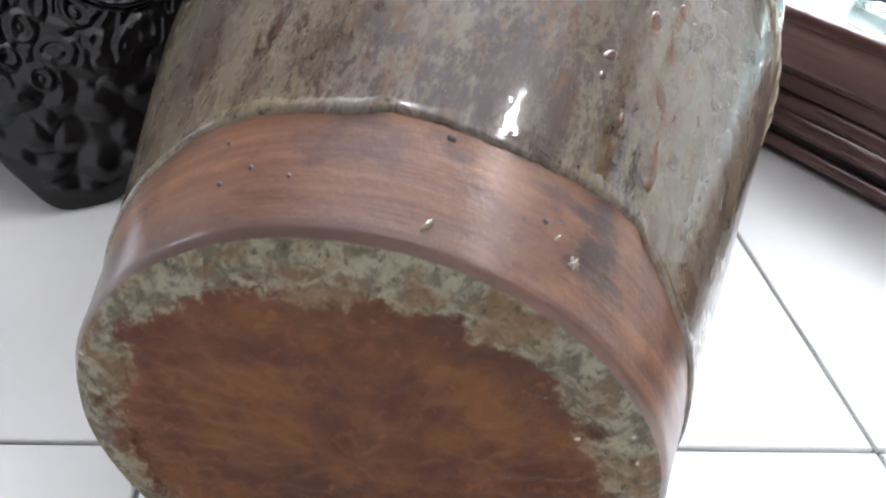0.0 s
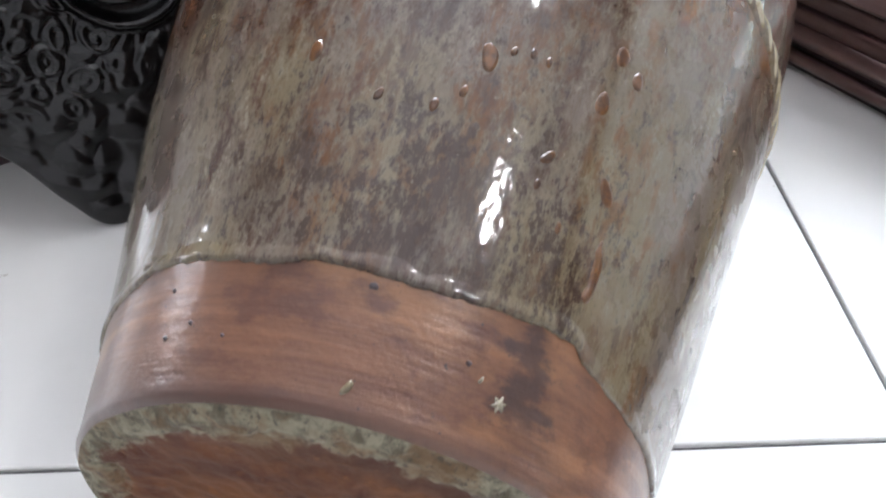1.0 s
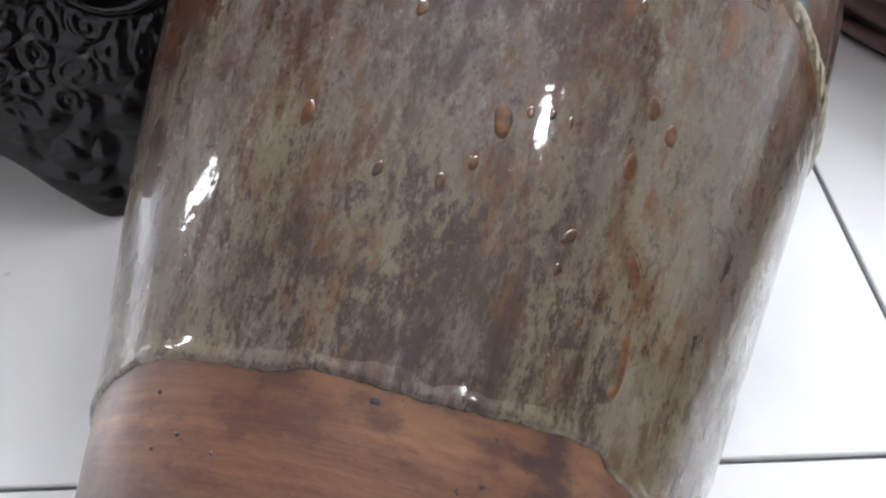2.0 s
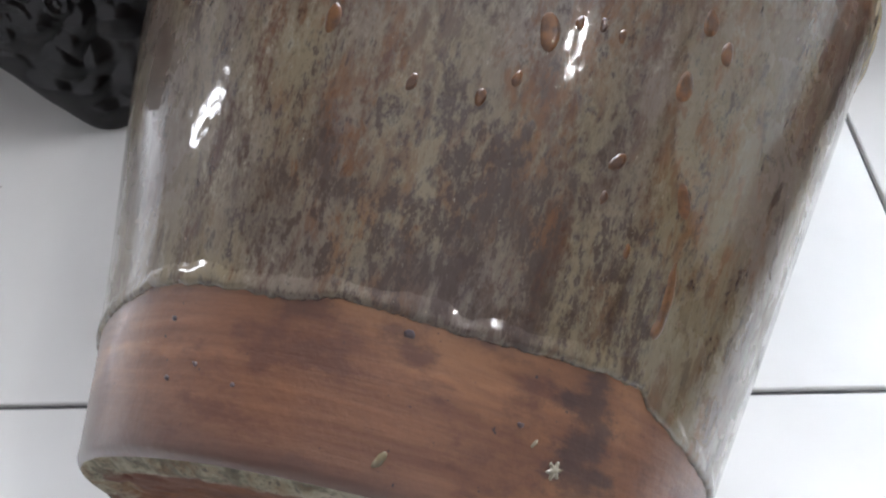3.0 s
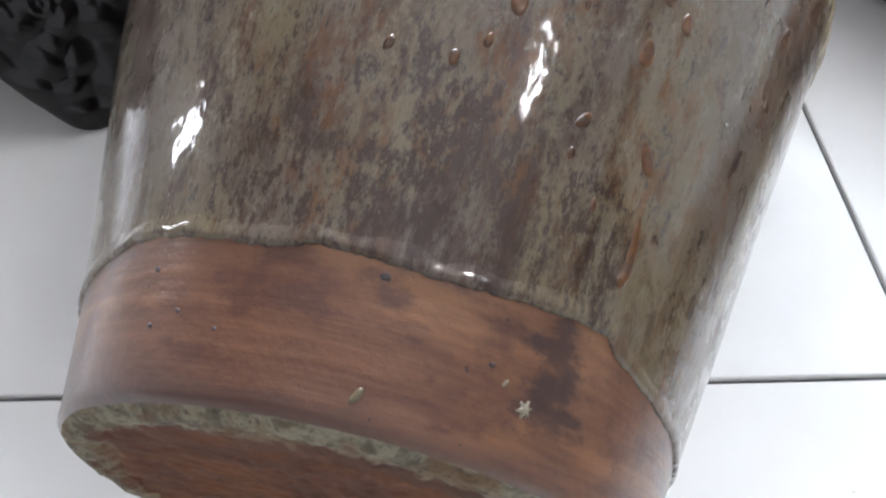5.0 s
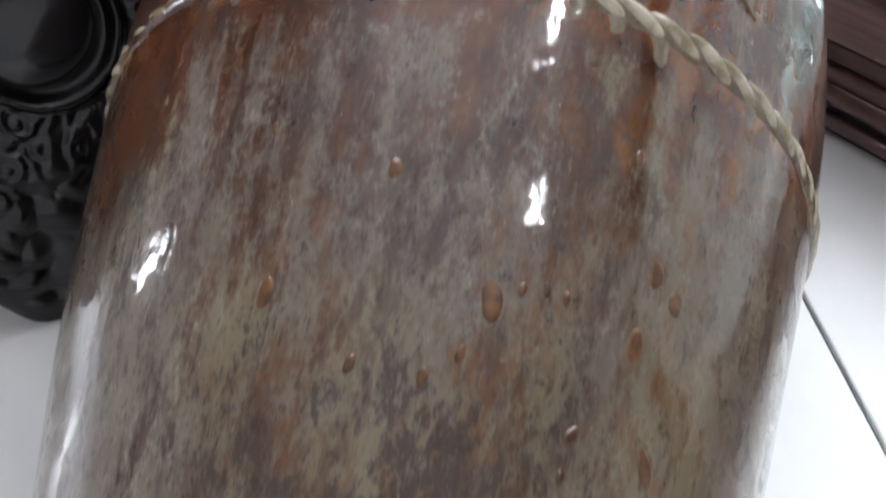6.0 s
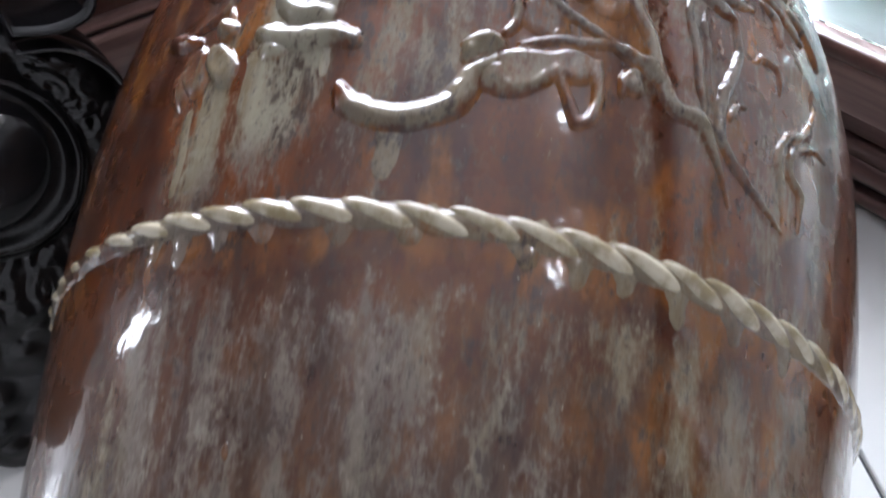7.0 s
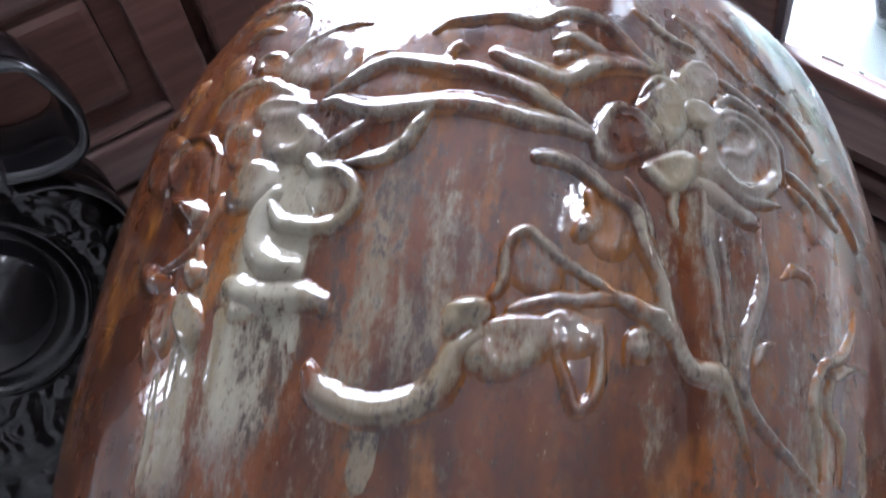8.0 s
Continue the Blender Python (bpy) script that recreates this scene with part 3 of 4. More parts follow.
def rope_lobes():
    """Twisted clay rope: slender slanting lobes, each lapping over the next."""
    bm = bmesh.new()
    n = 68
    for k in range(n):
        g0 = -180 + 360 * k / n
        s0 = rope_line(g0)
        fat = 1 + 0.16 * noise.noise(Vector((k * 1.7, 3.0, 1)))
        half, wide, tall, slant = 0.0112, 0.0025 * fat, 0.0031 * fat, 0.27 + 0.06 * noise.noise(Vector((k * 2.3, 1.0, 7)))
        c, sn = math.cos(slant), math.sin(slant)
        rows = []
        for i in range(17):
            t = -1 + 2 * i / 16
            w = math.sqrt(max(0, 1 - t * t)) ** 1.15 + 0.02
            row = []
            for j in range(11):
                a = math.pi * j / 10
                du, dv = t * half, math.cos(a) * wide * w
                row.append(on_jar(s0 - du * sn + dv * c, g0 + math.degrees((du * c + dv * sn) / radius(s0)), math.sin(a) * tall * w - 0.0002 - 0.0006 * t))
            rows.append(row)
        vs = [[bm.verts.new(p) for p in row] for row in rows]
        for i in range(16):
            for j in range(10):
                bm.faces.new((vs[i][j], vs[i + 1][j], vs[i + 1][j + 1], vs[i][j + 1]))
    bmesh.ops.recalc_face_normals(bm, faces=bm.faces)
    return bm


def rope_bed():
    """The low roll of clay and pooled glaze that the rope sits in."""
    rows = []
    for j in range(13):
        v = -1 + j / 6
        row = []
        for k in range(480):
            g = -180 + 360 * k / 480
            low = 0.0046 + 0.0012 * noise.noise(Vector((g * 0.4, 2, 3)))
            s = rope_line(g) + v * (low if v < 0 else 0.0036)
            row.append(on_jar(s, g, 0.0018 * (1 - v * v) ** 1.3 + wobble(s, g) + (0.0004 if abs(v) < 0.99 else -0.0006)))
        rows.append(row)
    return sheet(rows, False, True)


rope = part("rope_band", rope_lobes(), ROPE, jar, "pale raised twisted rope band")
part("rope_bed", rope_bed(), RUN_ASH, rope, "olive glaze pooled along the rope")


# ---- raised decoration on the shoulder ----
def curve(points, n):
    """Evenly stepped smooth curve through (s mm, angle) points."""
    P = [Vector((s / 1000, g)) for s, g in points]
    P = [2 * P[0] - P[1]] + P + [2 * P[-1] - P[-2]]
    out = []
    for i in range(1, len(P) - 2):
        for k in range(n):
            t = k / n
            a, b, c, d = P[i - 1:i + 3]
            out.append(0.5 * (2 * b + (c - a) * t + (2 * a - 5 * b + 4 * c - d) * t * t + (3 * b - a - 3 * c + d) * t ** 3))
    return out + [P[-2]]


STEP = 0.7  # fineness of the raised work, in millimetres


def stroke_height(S, A, R, points, wide, tall, end=0.35, start=0.35):
    """Height in millimetres of a raised line of clay over a grid (S, A), thinning towards its ends."""
    C = curve(points, 9)
    n, H = len(C), np.zeros_like(S)
    for i, p in enumerate(C):
        t = i / (n - 1)
        w = min(1, start + (1 - start) * min(1, t * 5), end + (1 - end) * min(1, (1 - t) * 4))
        w *= 1 + 0.10 * noise.noise(Vector((p.x * 60, p.y * 0.2, 2)))
        reach = wide * 0.68 * w
        over = S - p.x * 1000
        f2 = (np.where(over > 0, over * 0.74, over * 1.15) ** 2 + (A - radians(p.y) * R) ** 2) / reach ** 2
        H = np.maximum(H, 0.58 * tall * (0.35 + 0.65 * w) * np.clip(1 - f2, 0, 1) ** 1.35)
    return H


def dome_height(S, A, R, s, g, long, wide, turn, tall, dent=0.0):
    """A petal or knob: long and wide in millimetres, turned from the jar's axis, with a hollowed middle."""
    ct, st = math.cos(radians(turn)), math.sin(radians(turn))
    ds, da = S - s, A - radians(g) * R
    u, v = ds * ct + da * st, -ds * st + da * ct
    a = np.arctan2(v / wide, u / long)
    f = np.hypot(2 * u / long, 2 * v / wide) / 1.08 / (1 + 0.07 * np.sin(2 * a + s) + 0.05 * np.sin(3 * a + g))
    f = np.minimum(f, 1)
    if dent:
        return 0.8 * tall * (1 - f ** 4) ** 1.5 * (1 - min(0.9, dent * 1.05) * np.clip(1 - (f / 0.78) ** 2, 0, 1))
    return 0.8 * tall * (1 - f * f) ** 1.35


def relief(name, strokes=(), domes=(), label="", mat=None, thin=1.0):
    """Raised clay under the glaze: its strokes and domes run into one another and into the wall."""
    mids = [p[0] for a in strokes for p in a[0]] + [d[0] for d in domes]
    R = radius(sum(mids) / len(mids) / 1000) * 1000
    box_s, box_a = [], []
    for a in strokes:
        for s, g in a[0]:
            box_s += [s - a[1], s + a[1]]
            box_a += [radians(g) * R - a[1], radians(g) * R + a[1]]
    for d in domes:
        r = max(d[2], d[3]) * 0.65 + 1
        box_s += [d[0] - r, d[0] + r]
        box_a += [radians(d[1]) * R - r, radians(d[1]) * R + r]
    step = STEP * thin
    S, A = np.meshgrid(np.arange(min(box_s), max(box_s) + step, step), np.arange(min(box_a), max(box_a) + step, step), indexing="ij")
    # a hand-modelled wander of the outlines
    WS = S + 0.4 * np.sin(A * 0.31 + S * 0.12) + 0.10 * np.sin(A * 0.83 - S * 0.4 + 1.0)
    WA = A + 0.4 * np.sin(S * 0.29 - A * 0.1 + 2.0) + 0.10 * np.sin(S * 0.77 + A * 0.5)
    if thin < 1:
        WS, WA = S, A
    fields = [stroke_height(WS, WA, R, *a) for a in strokes] + [dome_height(WS, WA, R, *d) for d in domes]
    k = 1.6
    H = np.log(1 + sum(np.exp(k * h) - 1 for h in fields)) / k
    H = H * (1 + 0.03 * np.sin(S * 0.9 + A * 0.6) * np.sin(A * 0.75 - S * 0.3))
    keep = H > 0.02
    verts, faces, rises, index = [], [], [], {}

    def corner(i, j):
        if (i, j) not in index:
            s, g, h = S[i, j] / 1000, math.degrees(A[i, j] / R), H[i, j]
            index[i, j] = len(verts)
            verts.append(on_jar(s, g, h / 1000 + wobble(s, g) + (0.0004 if h > 0.02 else -0.0006)))
            rises.append(min(1.0, h / 3.5))
        return index[i, j]

    for i in range(S.shape[0] - 1):
        for j in range(S.shape[1] - 1):
            if keep[i:i + 2, j:j + 2].any():
                faces.append((corner(i, j), corner(i, j + 1), corner(i + 1, j + 1), corner(i + 1, j)))
    me = bpy.data.meshes.new(name)
    me.from_pydata(verts, [], faces)
    me.attributes.new("rise", "FLOAT", "POINT").data.foreach_set("value", rises)
    me.polygons.foreach_set("use_smooth", [True] * len(faces))
    me.materials.append(mat or GLAZE)
    ob = new(name, me)
    ob.parent = jar
    return tagged(ob, label)


relief("relief_tendril", [
    ([(131, -6.5), (126, -5.1), (123, -2.6), (122, -0.0), (123, 2.8), (127, 5.1), (132, 6.3), (137, 7.0), (141, 8.8)], 6.7, 5, 0.8, 0.6),
], [(147, 7.6, 12, 9, -94, 5.5, 0), (144, 6.3, 7, 7, 165, 4, 0)], "curling raised tendril")
relief("relief_leaf", [
    ([(153, 24.3), (155, 20.6), (154, 17.8), (152, 14.8), (149, 11.0)], 3.5, 3.4, 0.7, 0.7),
    ([(141, 15.3), (133, 16.3), (127, 17.5), (131, 18.8), (139, 19.2), (148, 19.2)], 3.4, 3.6, 0.8, 0.8),
    ([(133, 7.7), (133, 10.6), (137, 12.8), (140, 15.4)], 3.9, 2.6),
], [(141, 11.3, 23, 15, -106, 3.4, 0.35), (145, 16.6, 16, 13, -112, 2.8, 0.2), (137, 9.0, 12, 10, -96, 3.2, 0)], "raised lobed leaf")
relief("relief_leaf", [
    ([(152, 9.4), (156, 10.4), (164, 10.5), (167, 10.8), (169, 12.0), (167, 13.4), (163, 15.5), (159, 18.1), (155, 20.5)], 3.3, 4, 0.8, 0.7),
], [(160, 13.2, 16, 15, 12, 2.2, 0.3)], "raised pointed leaf")
relief("relief_knot", [
    ([(155, 20.5), (153, 22.8), (152, 24.7), (149, 26.1)], 5.0, 4.5, 0.9, 0.6),
    ([(148, 23.5), (146, 22.2), (140, 21.6)], 3.0, 3.5, 0.7, 0.7),
], [(153, 24.4, 9, 6, -105, 4, 0), (144, 22.9, 9, 6, -174, 3.2, 0)], "raised knot of stems")
relief("relief_stem", [
    ([(192, 12.6), (191, 15.0), (188, 17.4), (183, 19.6), (180, 21.6), (173, 22.8), (166, 23.9), (157, 25.1), (150, 26.1), (143, 27.1), (141, 29.1), (140, 31.4), (134, 32.7), (128, 33.7), (120, 35.2)], 4.6, 4, 0.3, 0.9),
], [(142, 29.9, 15, 7, 91, 3, 0)], "long raised winding stem")
relief("relief_leaf", [
    ([(182, 17.8), (173, 18.0), (172, 17.2)], 4.3, 3, 0.8, 0.8),
    ([(179, 20.1), (172, 20.5), (165, 20.0)], 2.6, 2.6),
    ([(190, 21.1), (185, 22.2), (177, 23.3), (171, 24.2)], 2.4, 2.8),
], [(174, 19.6, 20, 13, 173, 2.2, 0.3), (172, 17.1, 8, 6, -168, 4, 0)], "raised folded leaf")
relief("relief_stem", [
    ([(193, 28.8), (181, 29.1), (169, 29.8), (160, 30.4), (152, 30.8), (145, 31.1)], 2.7, 3.2, 0.6, 0.6),
    ([(185, 31.1), (170, 31.3), (158, 31.8), (146, 32.2)], 2.1, 2.4),
])
relief("relief_stem", [
    ([(189, 35.5), (175, 35.8), (162, 34.9), (153, 33.6), (145, 33.3), (138, 34.1), (132, 36.3), (127, 39.4), (122, 43.4)], 3.7, 3.4, 0.4, 0.6),
    ([(147, 34.4), (152, 35.3), (155, 37.1)], 2.1, 2.6),
])
relief("relief_scroll", [
    ([(181, -13.2), (176, -14.5), (169, -14.9), (164, -14.1), (159, -11.9), (157, -9.5)], 6.6, 5, 0.9, 0.6),
], [(158, -10.3, 9, 7, 113, 4, 0)], "raised curling scroll")
relief("relief_scroll", [
    ([(155, -16.7), (152, -14.9), (150, -11.6), (149, -8.2), (147, -5.8)], 7.2, 4.8, 0.8, 0.6),
])
relief("relief_leaf", [
    ([(179, -13.7), (172, -12.3), (170, -10.6), (169, -8.1), (169, -5.7), (173, -4.5), (180, -4.6), (185, -6.3), (187, -8.7), (191, -10.1)], 4.8, 4.6, 0.8, 0.7),
], [(178, -7.2, 17, 12, -30, 2, 0.3)], "raised cupped leaf")
relief("relief_blossom", [
    ([(212, -25.4), (223, -24.5), (227, -21.4), (223, -17.2), (214, -12.6)], 4.7, 3.6),
    ([(210, -18.6), (215, -16.8), (212, -12.1)], 3.4, 3.4),
    ([(195, -15.4), (195, -12.0), (202, -10.2)], 3.5, 3.4),
], [(216, -19.6, 35, 23, -82, 3, 0.55), (211, -15.1, 23, 10, 101, 3.6, 0.4), (201, -13.3, 26, 17, -59, 3.8, 0.55), (202, -19.7, 23, 14, 143, 3.6, 0.5), (186, -17.1, 19, 17, 107, 3.2, 0.4)], "raised peony blossom")
relief("relief_blossom", [
    ([(222, -15.6), (233, -16.0), (240, -13.4), (244, -10.1), (243, -6.9)], 4.0, 3.2),
    ([(229, -20.6), (238, -20.6), (238, -17.6)], 3.4, 2.6),
], [(230, -11.9, 30, 25, 125, 2.8, 0.6), (234, -18.9, 23, 13, 128, 2.2, 0.4)])
relief("relief_ring", [
    ([(269, -32.2), (273, -28.7), (271, -23.4), (263, -17.8), (250, -14.9), (240, -14.8), (237, -17.4)], 4.0, 3),
    ([(255, -26.2), (257, -23.4), (253, -20.0)], 4.8, 2.6),
], [], "raised ring-shaped tendril")
relief("relief_bud", [
    ([(196, -30.6), (208, -32.2), (214, -30.3), (211, -26.2), (200, -23.1), (189, -22.4)], 3.3, 3.2, 0.7, 0.7),
], [(195, -27.2, 38, 19, -28, 2.6, 0.5), (184, -25.7, 22, 9, 121, 5.5, 0), (210, -36.0, 37, 18, 139, 2.8, 0.4)], "raised bud")
relief("relief_stem", [
    ([(184, -20.7), (178, -21.1), (171, -22.6), (167, -24.5), (165, -27.8)], 3.3, 3.4, 0.5, 0.7),
    ([(172, -22.0), (163, -21.8), (158, -20.8)], 2.6, 3),
])
relief("relief_leaf", [], [(148, -21.7, 20, 11, -19, 4, 0.4)])
relief("relief_leaf", [], [(162, -22.3, 13, 8, 136, 4, 0)])
relief("relief_leaf", [], [(165, -29.6, 21, 9, 118, 3.2, 0)])
relief("relief_leaf", [], [(149, -25.7, 22, 11, -14, 3, 0.3)])
relief("relief_leaf", [], [(145, -27.5, 18, 10, -15, 2.6, 0)])
relief("relief_leaf", [], [(148, -15.1, 12, 8, 120, 2.4, 0)])
relief("relief_leaf", [], [(237, -38.2, 19, 9, 101, 2.6, 0)])
relief("relief_leaf", [], [(243, -34.8, 17, 13, 104, 2.6, 0)])
relief("relief_leaf", [], [(221, -36.6, 41, 11, 124, 2.6, 0)])
relief("relief_leaf", [], [(240, -25.8, 23, 15, 141, 2, 0)])
relief("relief_branch", [
    ([(210, -9.8), (210, -7.9), (206, -4.6), (205, -1.6), (207, 1.7), (207, 3.9), (206, 6.7), (205, 9.4), (203, 12.7), (202, 15.4), (201, 17.3)], 6.5, 4.6, 0.7, 0.6),
    ([(206, 2.0), (200, 0.8), (194, -0.0), (190, -1.4), (188, -4.1), (187, -6.7)], 4.8, 4),
    ([(193, -9.0), (197, -6.8), (203, -4.5)], 4.1, 3),
], [], "raised forked branch")
relief("relief_branch", [
    ([(213, -9.8), (219, -7.3), (222, -5.3), (224, -2.7), (222, 1.0), (220, 3.4), (219, 6.8), (215, 10.2), (210, 13.1), (206, 15.4), (203, 16.9)], 5.5, 4.4, 0.7, 0.5),
    ([(225, -6.6), (228, -4.9), (229, -2.6)], 2.7, 2.6),
    ([(221, 3.3), (227, 2.8), (230, 3.6), (229, 4.6)], 3.0, 3),
])
relief("relief_branch", [
    ([(236, 1.0), (240, 2.5), (242, 4.9), (243, 8.4), (242, 11.4), (247, 14.4), (248, 17.5), (243, 20.1), (235, 22.5), (230, 24.6)], 4.5, 4, 0.7, 0.5),
    ([(228, 7.5), (224, 10.0), (221, 12.4), (220, 14.6), (226, 18.1), (229, 21.0), (229, 24.5)], 6.6, 3.8, 0.7, 0.6),
    ([(235, 13.3), (237, 15.7), (234, 17.6), (232, 20.2)], 4.4, 3.4),
    ([(228, 13.7), (230, 16.4)], 3.7, 3),
])
relief("relief_flower", [
    ([(212, 29.8), (220, 31.6), (222, 35.3), (216, 38.1), (206, 38.3), (198, 35.7), (197, 32.4), (202, 30.2), (212, 29.8)], 4.4, 4.6, 0.9, 0.9),
    ([(210, 30.8), (218, 32.2), (218, 34.5), (214, 35.4), (208, 34.0), (207, 31.8)], 3.4, 4.6, 0.8, 0.8),
    ([(219, 30.4), (228, 32.9), (227, 36.6), (218, 39.3), (206, 39.9)], 3.9, 4),
    ([(200, 29.4), (195, 31.9), (194, 35.2), (197, 38.5)], 3.9, 3.6),
    ([(193, 23.1), (189, 24.9), (193, 27.0), (200, 27.8)], 4.0, 4, 0.8, 0.8),
], [(209, 34.2, 41, 22, 37, 2.4, 0), (218, 28.8, 15, 9, -142, 4, 0.4), (196, 25.8, 18, 12, -123, 2.8, 0.3)], "raised open rose-like flower")
relief("relief_leaf", [
    ([(195, 18.3), (200, 17.9), (208, 19.0), (212, 20.4), (211, 22.4), (206, 23.8)], 3.4, 3.6, 0.8, 0.8),
], [(202, 21.1, 22, 18, -136, 2.8, 0.5)], "raised heart-shaped leaf")
relief("relief_leaf", [
    ([(219, 22.5), (226, 24.1), (224, 26.3), (213, 27.3)], 3.3, 3.2),
], [(216, 25.3, 26, 16, 24, 2.8, 0.4)], "raised rounded petal")
relief("relief_leaf", [
    ([(226, 26.4), (237, 28.4), (238, 30.9), (230, 31.6)], 3.2, 3),
], [(230, 29.0, 23, 14, -145, 2.6, 0.4)], "raised rounded petal")
relief("relief_leaf", [
    ([(193, 28.6), (189, 32.0), (187, 35.4)], 6.4, 3, 0.6, 0.6),
])
relief("relief_leaf", [
    ([(241, 37.7), (237, 42.6), (228, 45.8)], 4.2, 3, 0.6, 0.6),
])
relief("relief_leaf", [
    ([(232, 38.0), (229, 42.1), (220, 46.2)], 4.5, 3, 0.6, 0.6),
])
relief("relief_leaf", [
    ([(211, 40.0), (206, 43.8), (201, 47.8)], 4.7, 3, 0.6, 0.6),
])
relief("relief_leaf", [
    ([(214, 46.5), (205, 50.1), (198, 52.0)], 4.2, 3, 0.6, 0.6),
])
relief("relief_leaf", [
    ([(205, 40.4), (200, 42.8), (191, 43.4)], 4.2, 3, 0.6, 0.6),
])
relief("relief_leaf", [
    ([(235, 32.1), (233, 34.7), (230, 37.3)], 4.0, 3, 0.6, 0.6),
])
relief("relief_leaf", [
    ([(259, 28.0), (251, 32.0), (242, 36.1)], 4.1, 3, 0.6, 0.6),
])
relief("relief_leaf", [
    ([(272, 33.6), (261, 37.7), (248, 42.9)], 4.0, 3, 0.6, 0.6),
])
relief("relief_leaf", [
    ([(256, 22.9), (248, 26.0), (245, 29.4)], 4.0, 3, 0.6, 0.6),
])
relief("relief_leaf", [
    ([(190, 25.9), (183, 25.5), (178, 26.0)], 3.3, 3, 0.6, 0.6),
])
relief("relief_loop", [
    ([(126, 43.4), (136, 42.8), (146, 42.4), (154, 43.7), (160, 46.5), (169, 48.9), (177, 49.8)], 3.0, 2.8),
    ([(126, 46.4), (137, 46.2), (142, 44.3), (151, 45.1), (158, 48.4), (159, 52.1)], 3.3, 3),
], [], "raised arched loop")
relief("relief_loop", [
    ([(168, 42.5), (176, 42.4), (178, 40.3), (174, 37.9)], 3.3, 2.2),
])

# glaze run out below the rope, in tongues of uneven length
for g0, length in ((-26, 8), (-22, 11), (-17, 7), (-12, 5), (-4, 6), (3, 4), (14, 6), (19, 9), (24, 7), (30, 10), (37, 8), (45, 9)):
    s0 = rope_line(g0) * 1000
    relief("glaze_tongue", [([(s0 + 1, g0 - 1.6), (s0 - 4.5, g0), (s0 + 1, g0 + 1.6)], 5, 1.0, 0.9, 0.9), ([(s0 - 2, g0), (s0 - 3 - length * 0.4, g0 + 0.2), (s0 - 3 - length * 0.8, g0 + 0.1)], 4.6, 0.9, 0.6, 1.0)], [], "", RUN_ASH)
for s0, g0, length, w in ((120, -0.6, 13, 7.0), (140, -22.5, 32, 5.5), (133, -25.0, 26, 3.6), (147, -17.5, 18, 4), (145, -8.5, 8, 3)):
    relief("glaze_drip", [([(s0, g0), (s0 - length * 0.5, g0 + 0.2), (s0 - length, g0 + 0.1)], w, 0.8, 0.8, 1.0)], [], "", RUN_ASH)
relief("glaze_drip", [([(-38, 41), (-46, 41.2), (-52, 41.2), (-57, 41.0)], 3.2, 1.2, 1.0, 0.4)], [(-55, 41.1, 7, 4, 0, 1.0)], "long amber glaze drip", AMBER)
# glaze blisters
for s0, g0, r, turn in ((-4, -9, 8, 8), (1.8, 16.2, 10, -10), (23, 35, 8.5, 5), (18.2, 38.5, 7.5, -8), (3.3, 34, 9, 10), (-23.5, 39, 9, -30), (-18.8, 10.5, 5, 0), (-18.8, 2.4, 5, 10),
                        (6.5, 19.3, 4, 0), (8.3, 22, 4, 0), (7.6, 24.5, 4, 0), (-22.5, 28.4, 6, 40), (-32, 28, 4, 0), (30, 3, 6, 0), (-42, 33, 4, 0), (-12, 14, 4.5, 5), (40, -12, 4, 0), (52, 30, 5, 0)):
    relief("glaze_blister", [], [(s0, g0, r * 1.0, r * 0.58, turn, 0.9, 0.25)], "", AMBER, 0.6)
relief("star_chip", [([(-95.2 - 2.0 * math.cos(a), 32.3 - 1.1 * math.sin(a)), (-95.2, 32.3), (-95.2 + 2.0 * math.cos(a), 32.3 + 1.1 * math.sin(a))], 0.7, 0.25, 0.5, 0.5) for a in (0.2, 1.25, 2.3)], [], "small pale star-shaped chip", PALE, 0.4)
for s0, g0, r in ((-103.4, 9.8, 3.6), (-91, 28.5, 1.8)):
    relief("chip", [], [(s0, g0, r * 1.2, r * 0.5, 35, 0.5)], "", PALE, 0.4)
for s0, g0, r in ((-76, 9.5, 3.2), (-80.5, -25, 1.8), (-94.8, -24, 1.8), (-94.5, -12, 1.5), (-91, -19, 1.8), (-88, 26, 2)):
    relief("dark_pock", [], [(s0, g0, r * 0.7, r * 0.9, 20, 0.1)], "", WOOD_DARK, 0.4)


# ---- black carved ornament leaning on the low cabinet ----
LEAN = 0.33
OM = Matrix(((0.866, -0.5 * LEAN, 0.5, -0.5 * 0.223), (0.5, 0.866 * LEAN, -0.866, 0.866 * 0.223), (0, 1, 0, 0), (0, 0, 0, 1)))


def lean_point(u, z, out):
    """A point of the ornament: along the cabinet, up, and out from its face."""
    return OM @ Vector((u, z, out))


# upper left is added, out of view, to block west light and darken reflections
OUTLINE = ((0.012, 0.001), (-0.012, 0.028), (-0.036, 0.068), (-0.075, 0.10), (-0.12, 0.14), (-0.14, 0.19), (-0.11, 0.24), (-0.065, 0.27), (-0.03, 0.34), (0.01, 0.385), (0.05, 0.35), (0.08, 0.285), (0.11, 0.245), (0.14, 0.228), (0.160, 0.21), (0.163, 0.185), (0.142, 0.13), (0.115, 0.06), (0.06, 0.006))
MID = Vector((0.042, 0.17))
BOSS = Vector((0.080, 0.180))
ornament = thing("carved_ornament", pose(0, 0, 0), "black lacquered carved ornament with knobbly surface, leaning on a cabinet", "ornament")


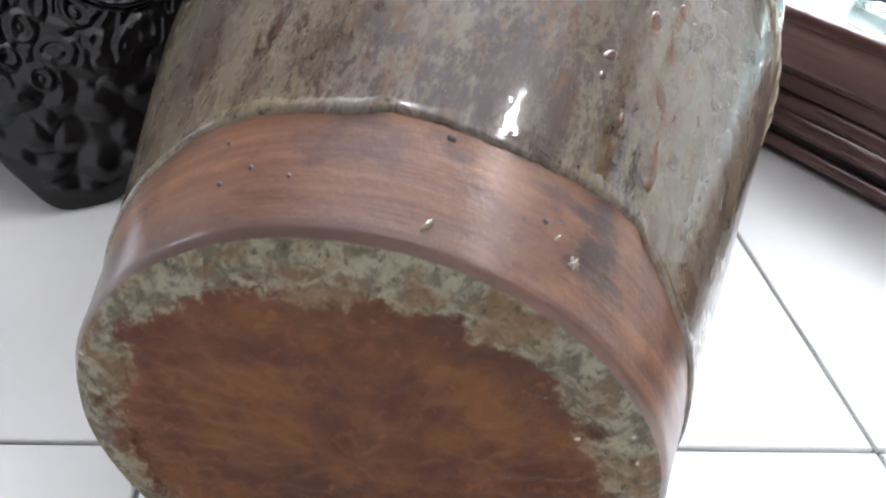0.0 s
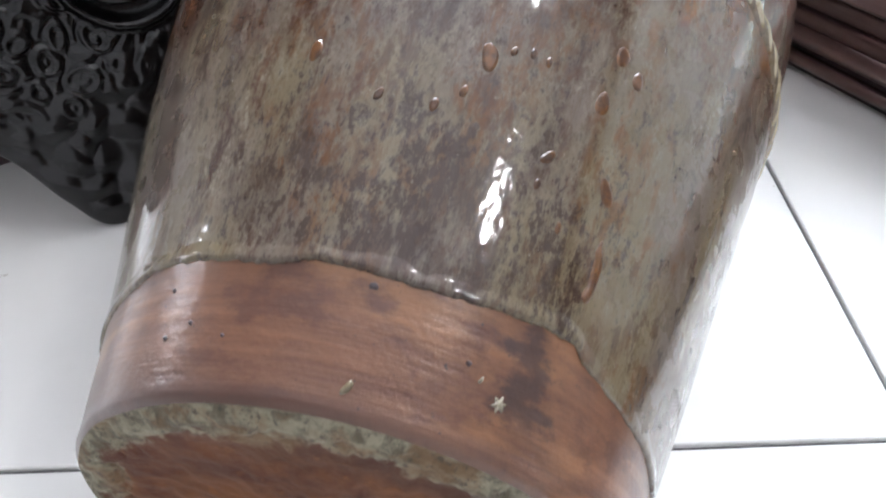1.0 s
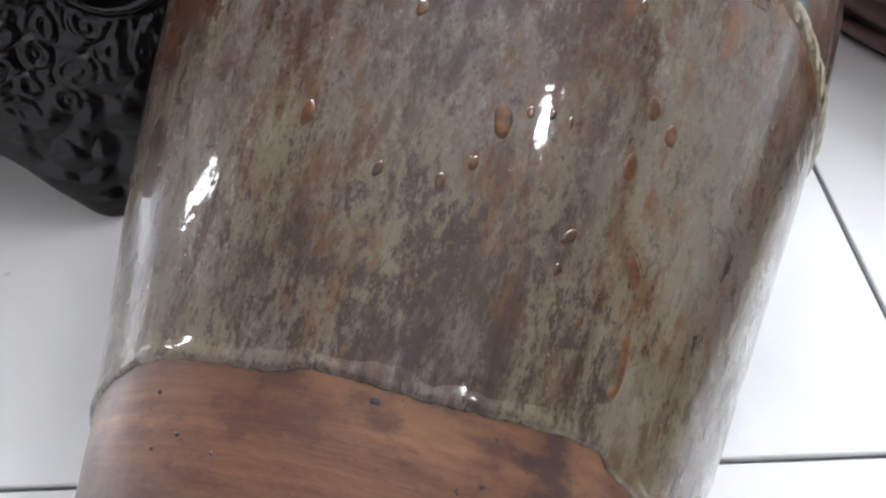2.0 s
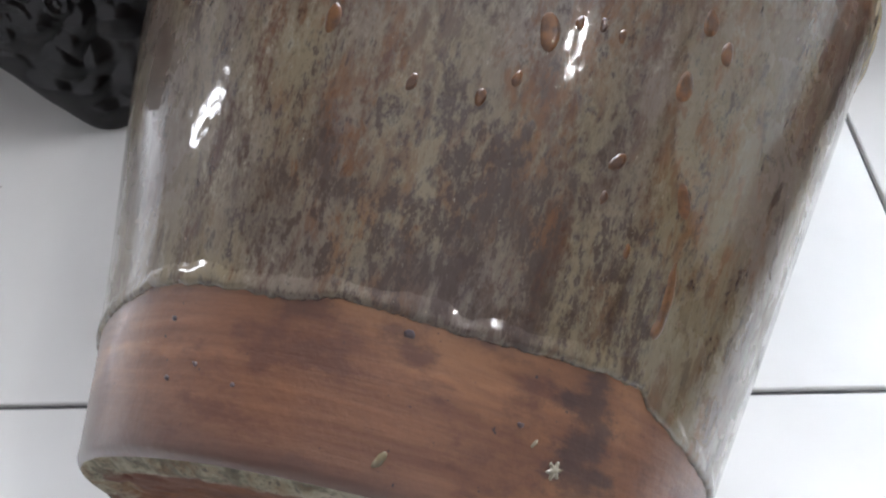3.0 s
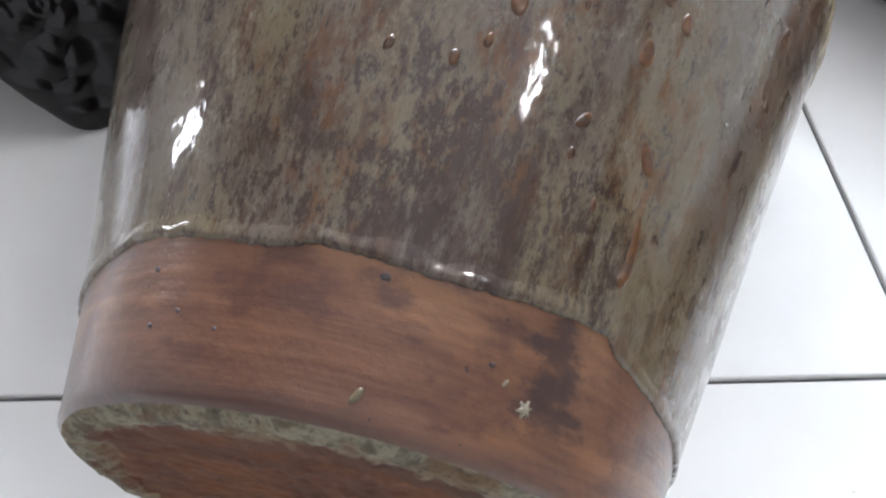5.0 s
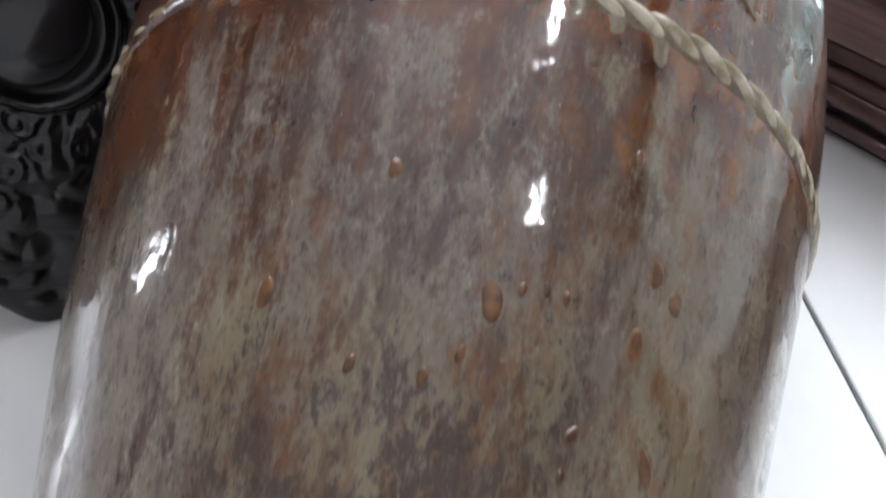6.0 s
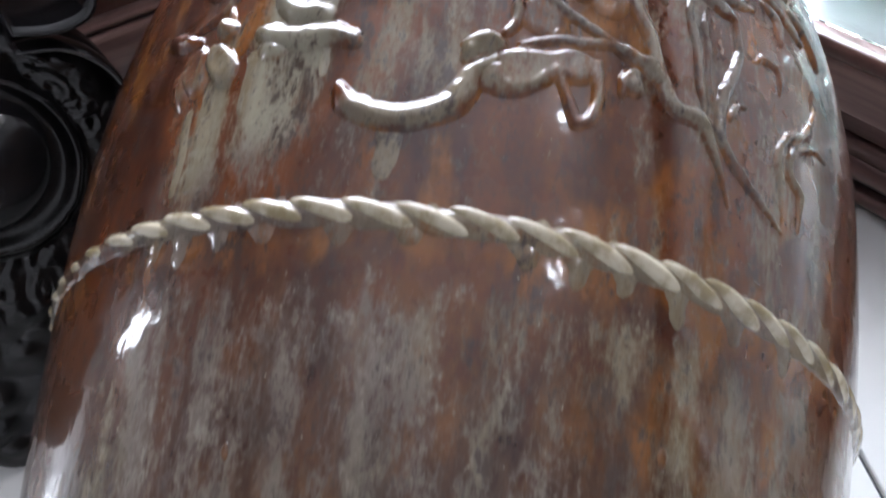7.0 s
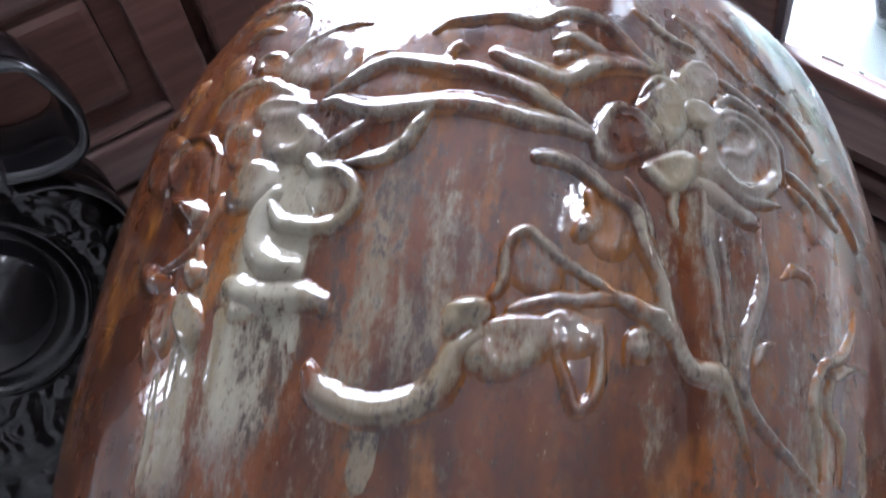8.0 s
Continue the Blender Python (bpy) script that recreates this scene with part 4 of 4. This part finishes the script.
def outline(k, n):
    f = k / n * len(OUTLINE)
    i, t = int(f) % len(OUTLINE), f - int(f)
    a, b, c, d = (Vector(OUTLINE[(i + o) % len(OUTLINE)]) for o in (-1, 0, 1, 2))
    return 0.5 * (2 * b + (c - a) * t + (2 * a - 5 * b + 4 * c - d) * t * t + (3 * b - a - 3 * c + d) * t ** 3)


def carving(p):
    """Knobs low down, curled ridges higher up, a hollow ring round the boss."""
    q = Vector((p.x, p.y, 0)) + 0.006 * noise.noise_vector(Vector((p.x * 40, p.y * 40, 3)))
    near, pts = noise.voronoi(Vector((q.x * 52, q.y * 52, 0)))
    knob = math.exp(-(near[0] / 0.5) ** 2) * 0.006
    small, pts = noise.voronoi(Vector((q.x * 62 + 3, q.y * 62, 1)))
    curl = 0.0036 * (0.6 + 0.4 * math.cos(small[0] * 15)) * (1 - min(1, small[0]) * 0.5) + 0.002 * noise.noise(Vector((q.x * 130, q.y * 130, 2)))
    fade = min(max((p.y - 0.075) / 0.04, 0), 1)
    h = knob * (1 - fade) + curl * fade + 0.006 * noise.noise(Vector((p.x * 24, p.y * 24, 7)))
    d = (p - BOSS).length
    ring = 0.007 * math.exp(-((d - 0.046) / 0.004) ** 2)
    clear = min(max((d - 0.044) / 0.012, 0), 1)
    return h * clear + ring


def ornament_body():
    n, rows = 300, []
    for i in range(120):
        f = i / 119
        row = []
        for k in range(n):
            o = outline(k, n)
            p = MID + (o - MID) * max(f, 0.004)
            h = 0.012 * (1 - f ** 6) ** 0.5 - 0.012 + carving(p) * min(1, (1 - f) * 7)
            row.append(lean_point(p.x, max(p.y, 0.001), h))
        rows.append(row)
    for f, back in ((1.0, -0.03), (0.9, -0.04)):
        rows.append([lean_point(*(lambda p: (p.x, max(p.y, 0.001), back))(MID + (outline(k, n) - MID) * f)) for k in range(n)])
    return sheet(rows, False, True, True)


part("carved_body", ornament_body(), BLACK, ornament)


def ornament_boss():
    rows = []
    for i in range(16):
        f = i / 15
        h = 0.004 + 0.018 * math.sqrt(max(0, 1 - (f * 0.98) ** 2))
        rows.append([lean_point(BOSS.x + 0.035 * f * math.cos(2 * math.pi * k / 48) + 0.006 * f * math.sin(2 * math.pi * k / 48), BOSS.y + 0.032 * f * math.sin(2 * math.pi * k / 48), h - (0.012 if i == 15 else 0)) for k in range(48)])
    return sheet([[rows[0][0]] * 48] + rows[1:], False, True)


part("boss", ornament_boss(), BLACK_POLISH, ornament, "polished oval boss")


def strip(points, wide, thick):
    """A curled band of wood: points (u, z, out), its width running out from the face."""
    C = [Vector(p) for p in points]
    C = [2 * C[0] - C[1]] + C + [2 * C[-1] - C[-2]]
    path = []
    for i in range(1, len(C) - 2):
        for k in range(8):
            t = k / 8
            a, b, c, d = C[i - 1:i + 3]
            path.append(0.5 * (2 * b + (c - a) * t + (2 * a - 5 * b + 4 * c - d) * t * t + (3 * b - a - 3 * c + d) * t ** 3))
    rows = []
    for i, p in enumerate(path):
        d = path[min(i + 1, len(path) - 1)] - path[max(i - 1, 0)]
        nrm = Vector((-d.y, d.x)).normalized() * thick / 2
        row = []
        for j in range(12):
            a = 2 * math.pi * j / 12
            x, y = math.cos(a), math.sin(a)
            row.append(lean_point(p.x + nrm.x * y, p.y + nrm.y * y, p.z + wide / 2 * x + 0.1 * wide * y))
        rows.append(row)
    return sheet(rows, False, True, True)


part("scroll", strip([(0.125, 0.285, 0.0), (0.14, 0.288, 0.0), (0.156, 0.285, 0.002), (0.164, 0.271, 0.004), (0.167, 0.256, 0.004), (0.16, 0.243, 0.004), (0.142, 0.24, 0.002), (0.12, 0.245, 0.0)], 0.056, 0.009), BLACK_POLISH, ornament, "curled scroll on top")
part("side_lug", strip([(0.120, 0.228, 0.0), (0.142, 0.224, 0.004), (0.156, 0.212, 0.006), (0.162, 0.196, 0.006), (0.160, 0.18, 0.004)], 0.024, 0.006), BLACK_POLISH, ornament)

# ---- floor tiles ----
TW, GAP = 0.40, 0.0032


def tile_mesh():
    h = TW / 2 - GAP / 2
    bm = bmesh.new()
    rows = [(h, -0.004), (h, -0.0009), (h - 0.0009, 0.0)]
    vs = [[bm.verts.new((sx * r, sy * r, z)) for sx, sy in ((-1, -1), (1, -1), (1, 1), (-1, 1))] for r, z in rows]
    for i in range(2):
        for j in range(4):
            bm.faces.new((vs[i][j], vs[i][(j + 1) % 4], vs[i + 1][(j + 1) % 4], vs[i + 1][j]))
    bm.faces.new(vs[2])
    return mesh_of("tile", bm, TILE, False)


TILE_MESH = tile_mesh()
for i in range(-7, 9):
    for j in range(-6, 6):
        cx, cy = i * TW + TW / 2, j * TW + TW / 2
        if X0 < cx < X1 and Y0 < cy < Y1:
            ob = new("tile", TILE_MESH)
            ob.location = (cx, cy, 0)
            ob.parent = floor
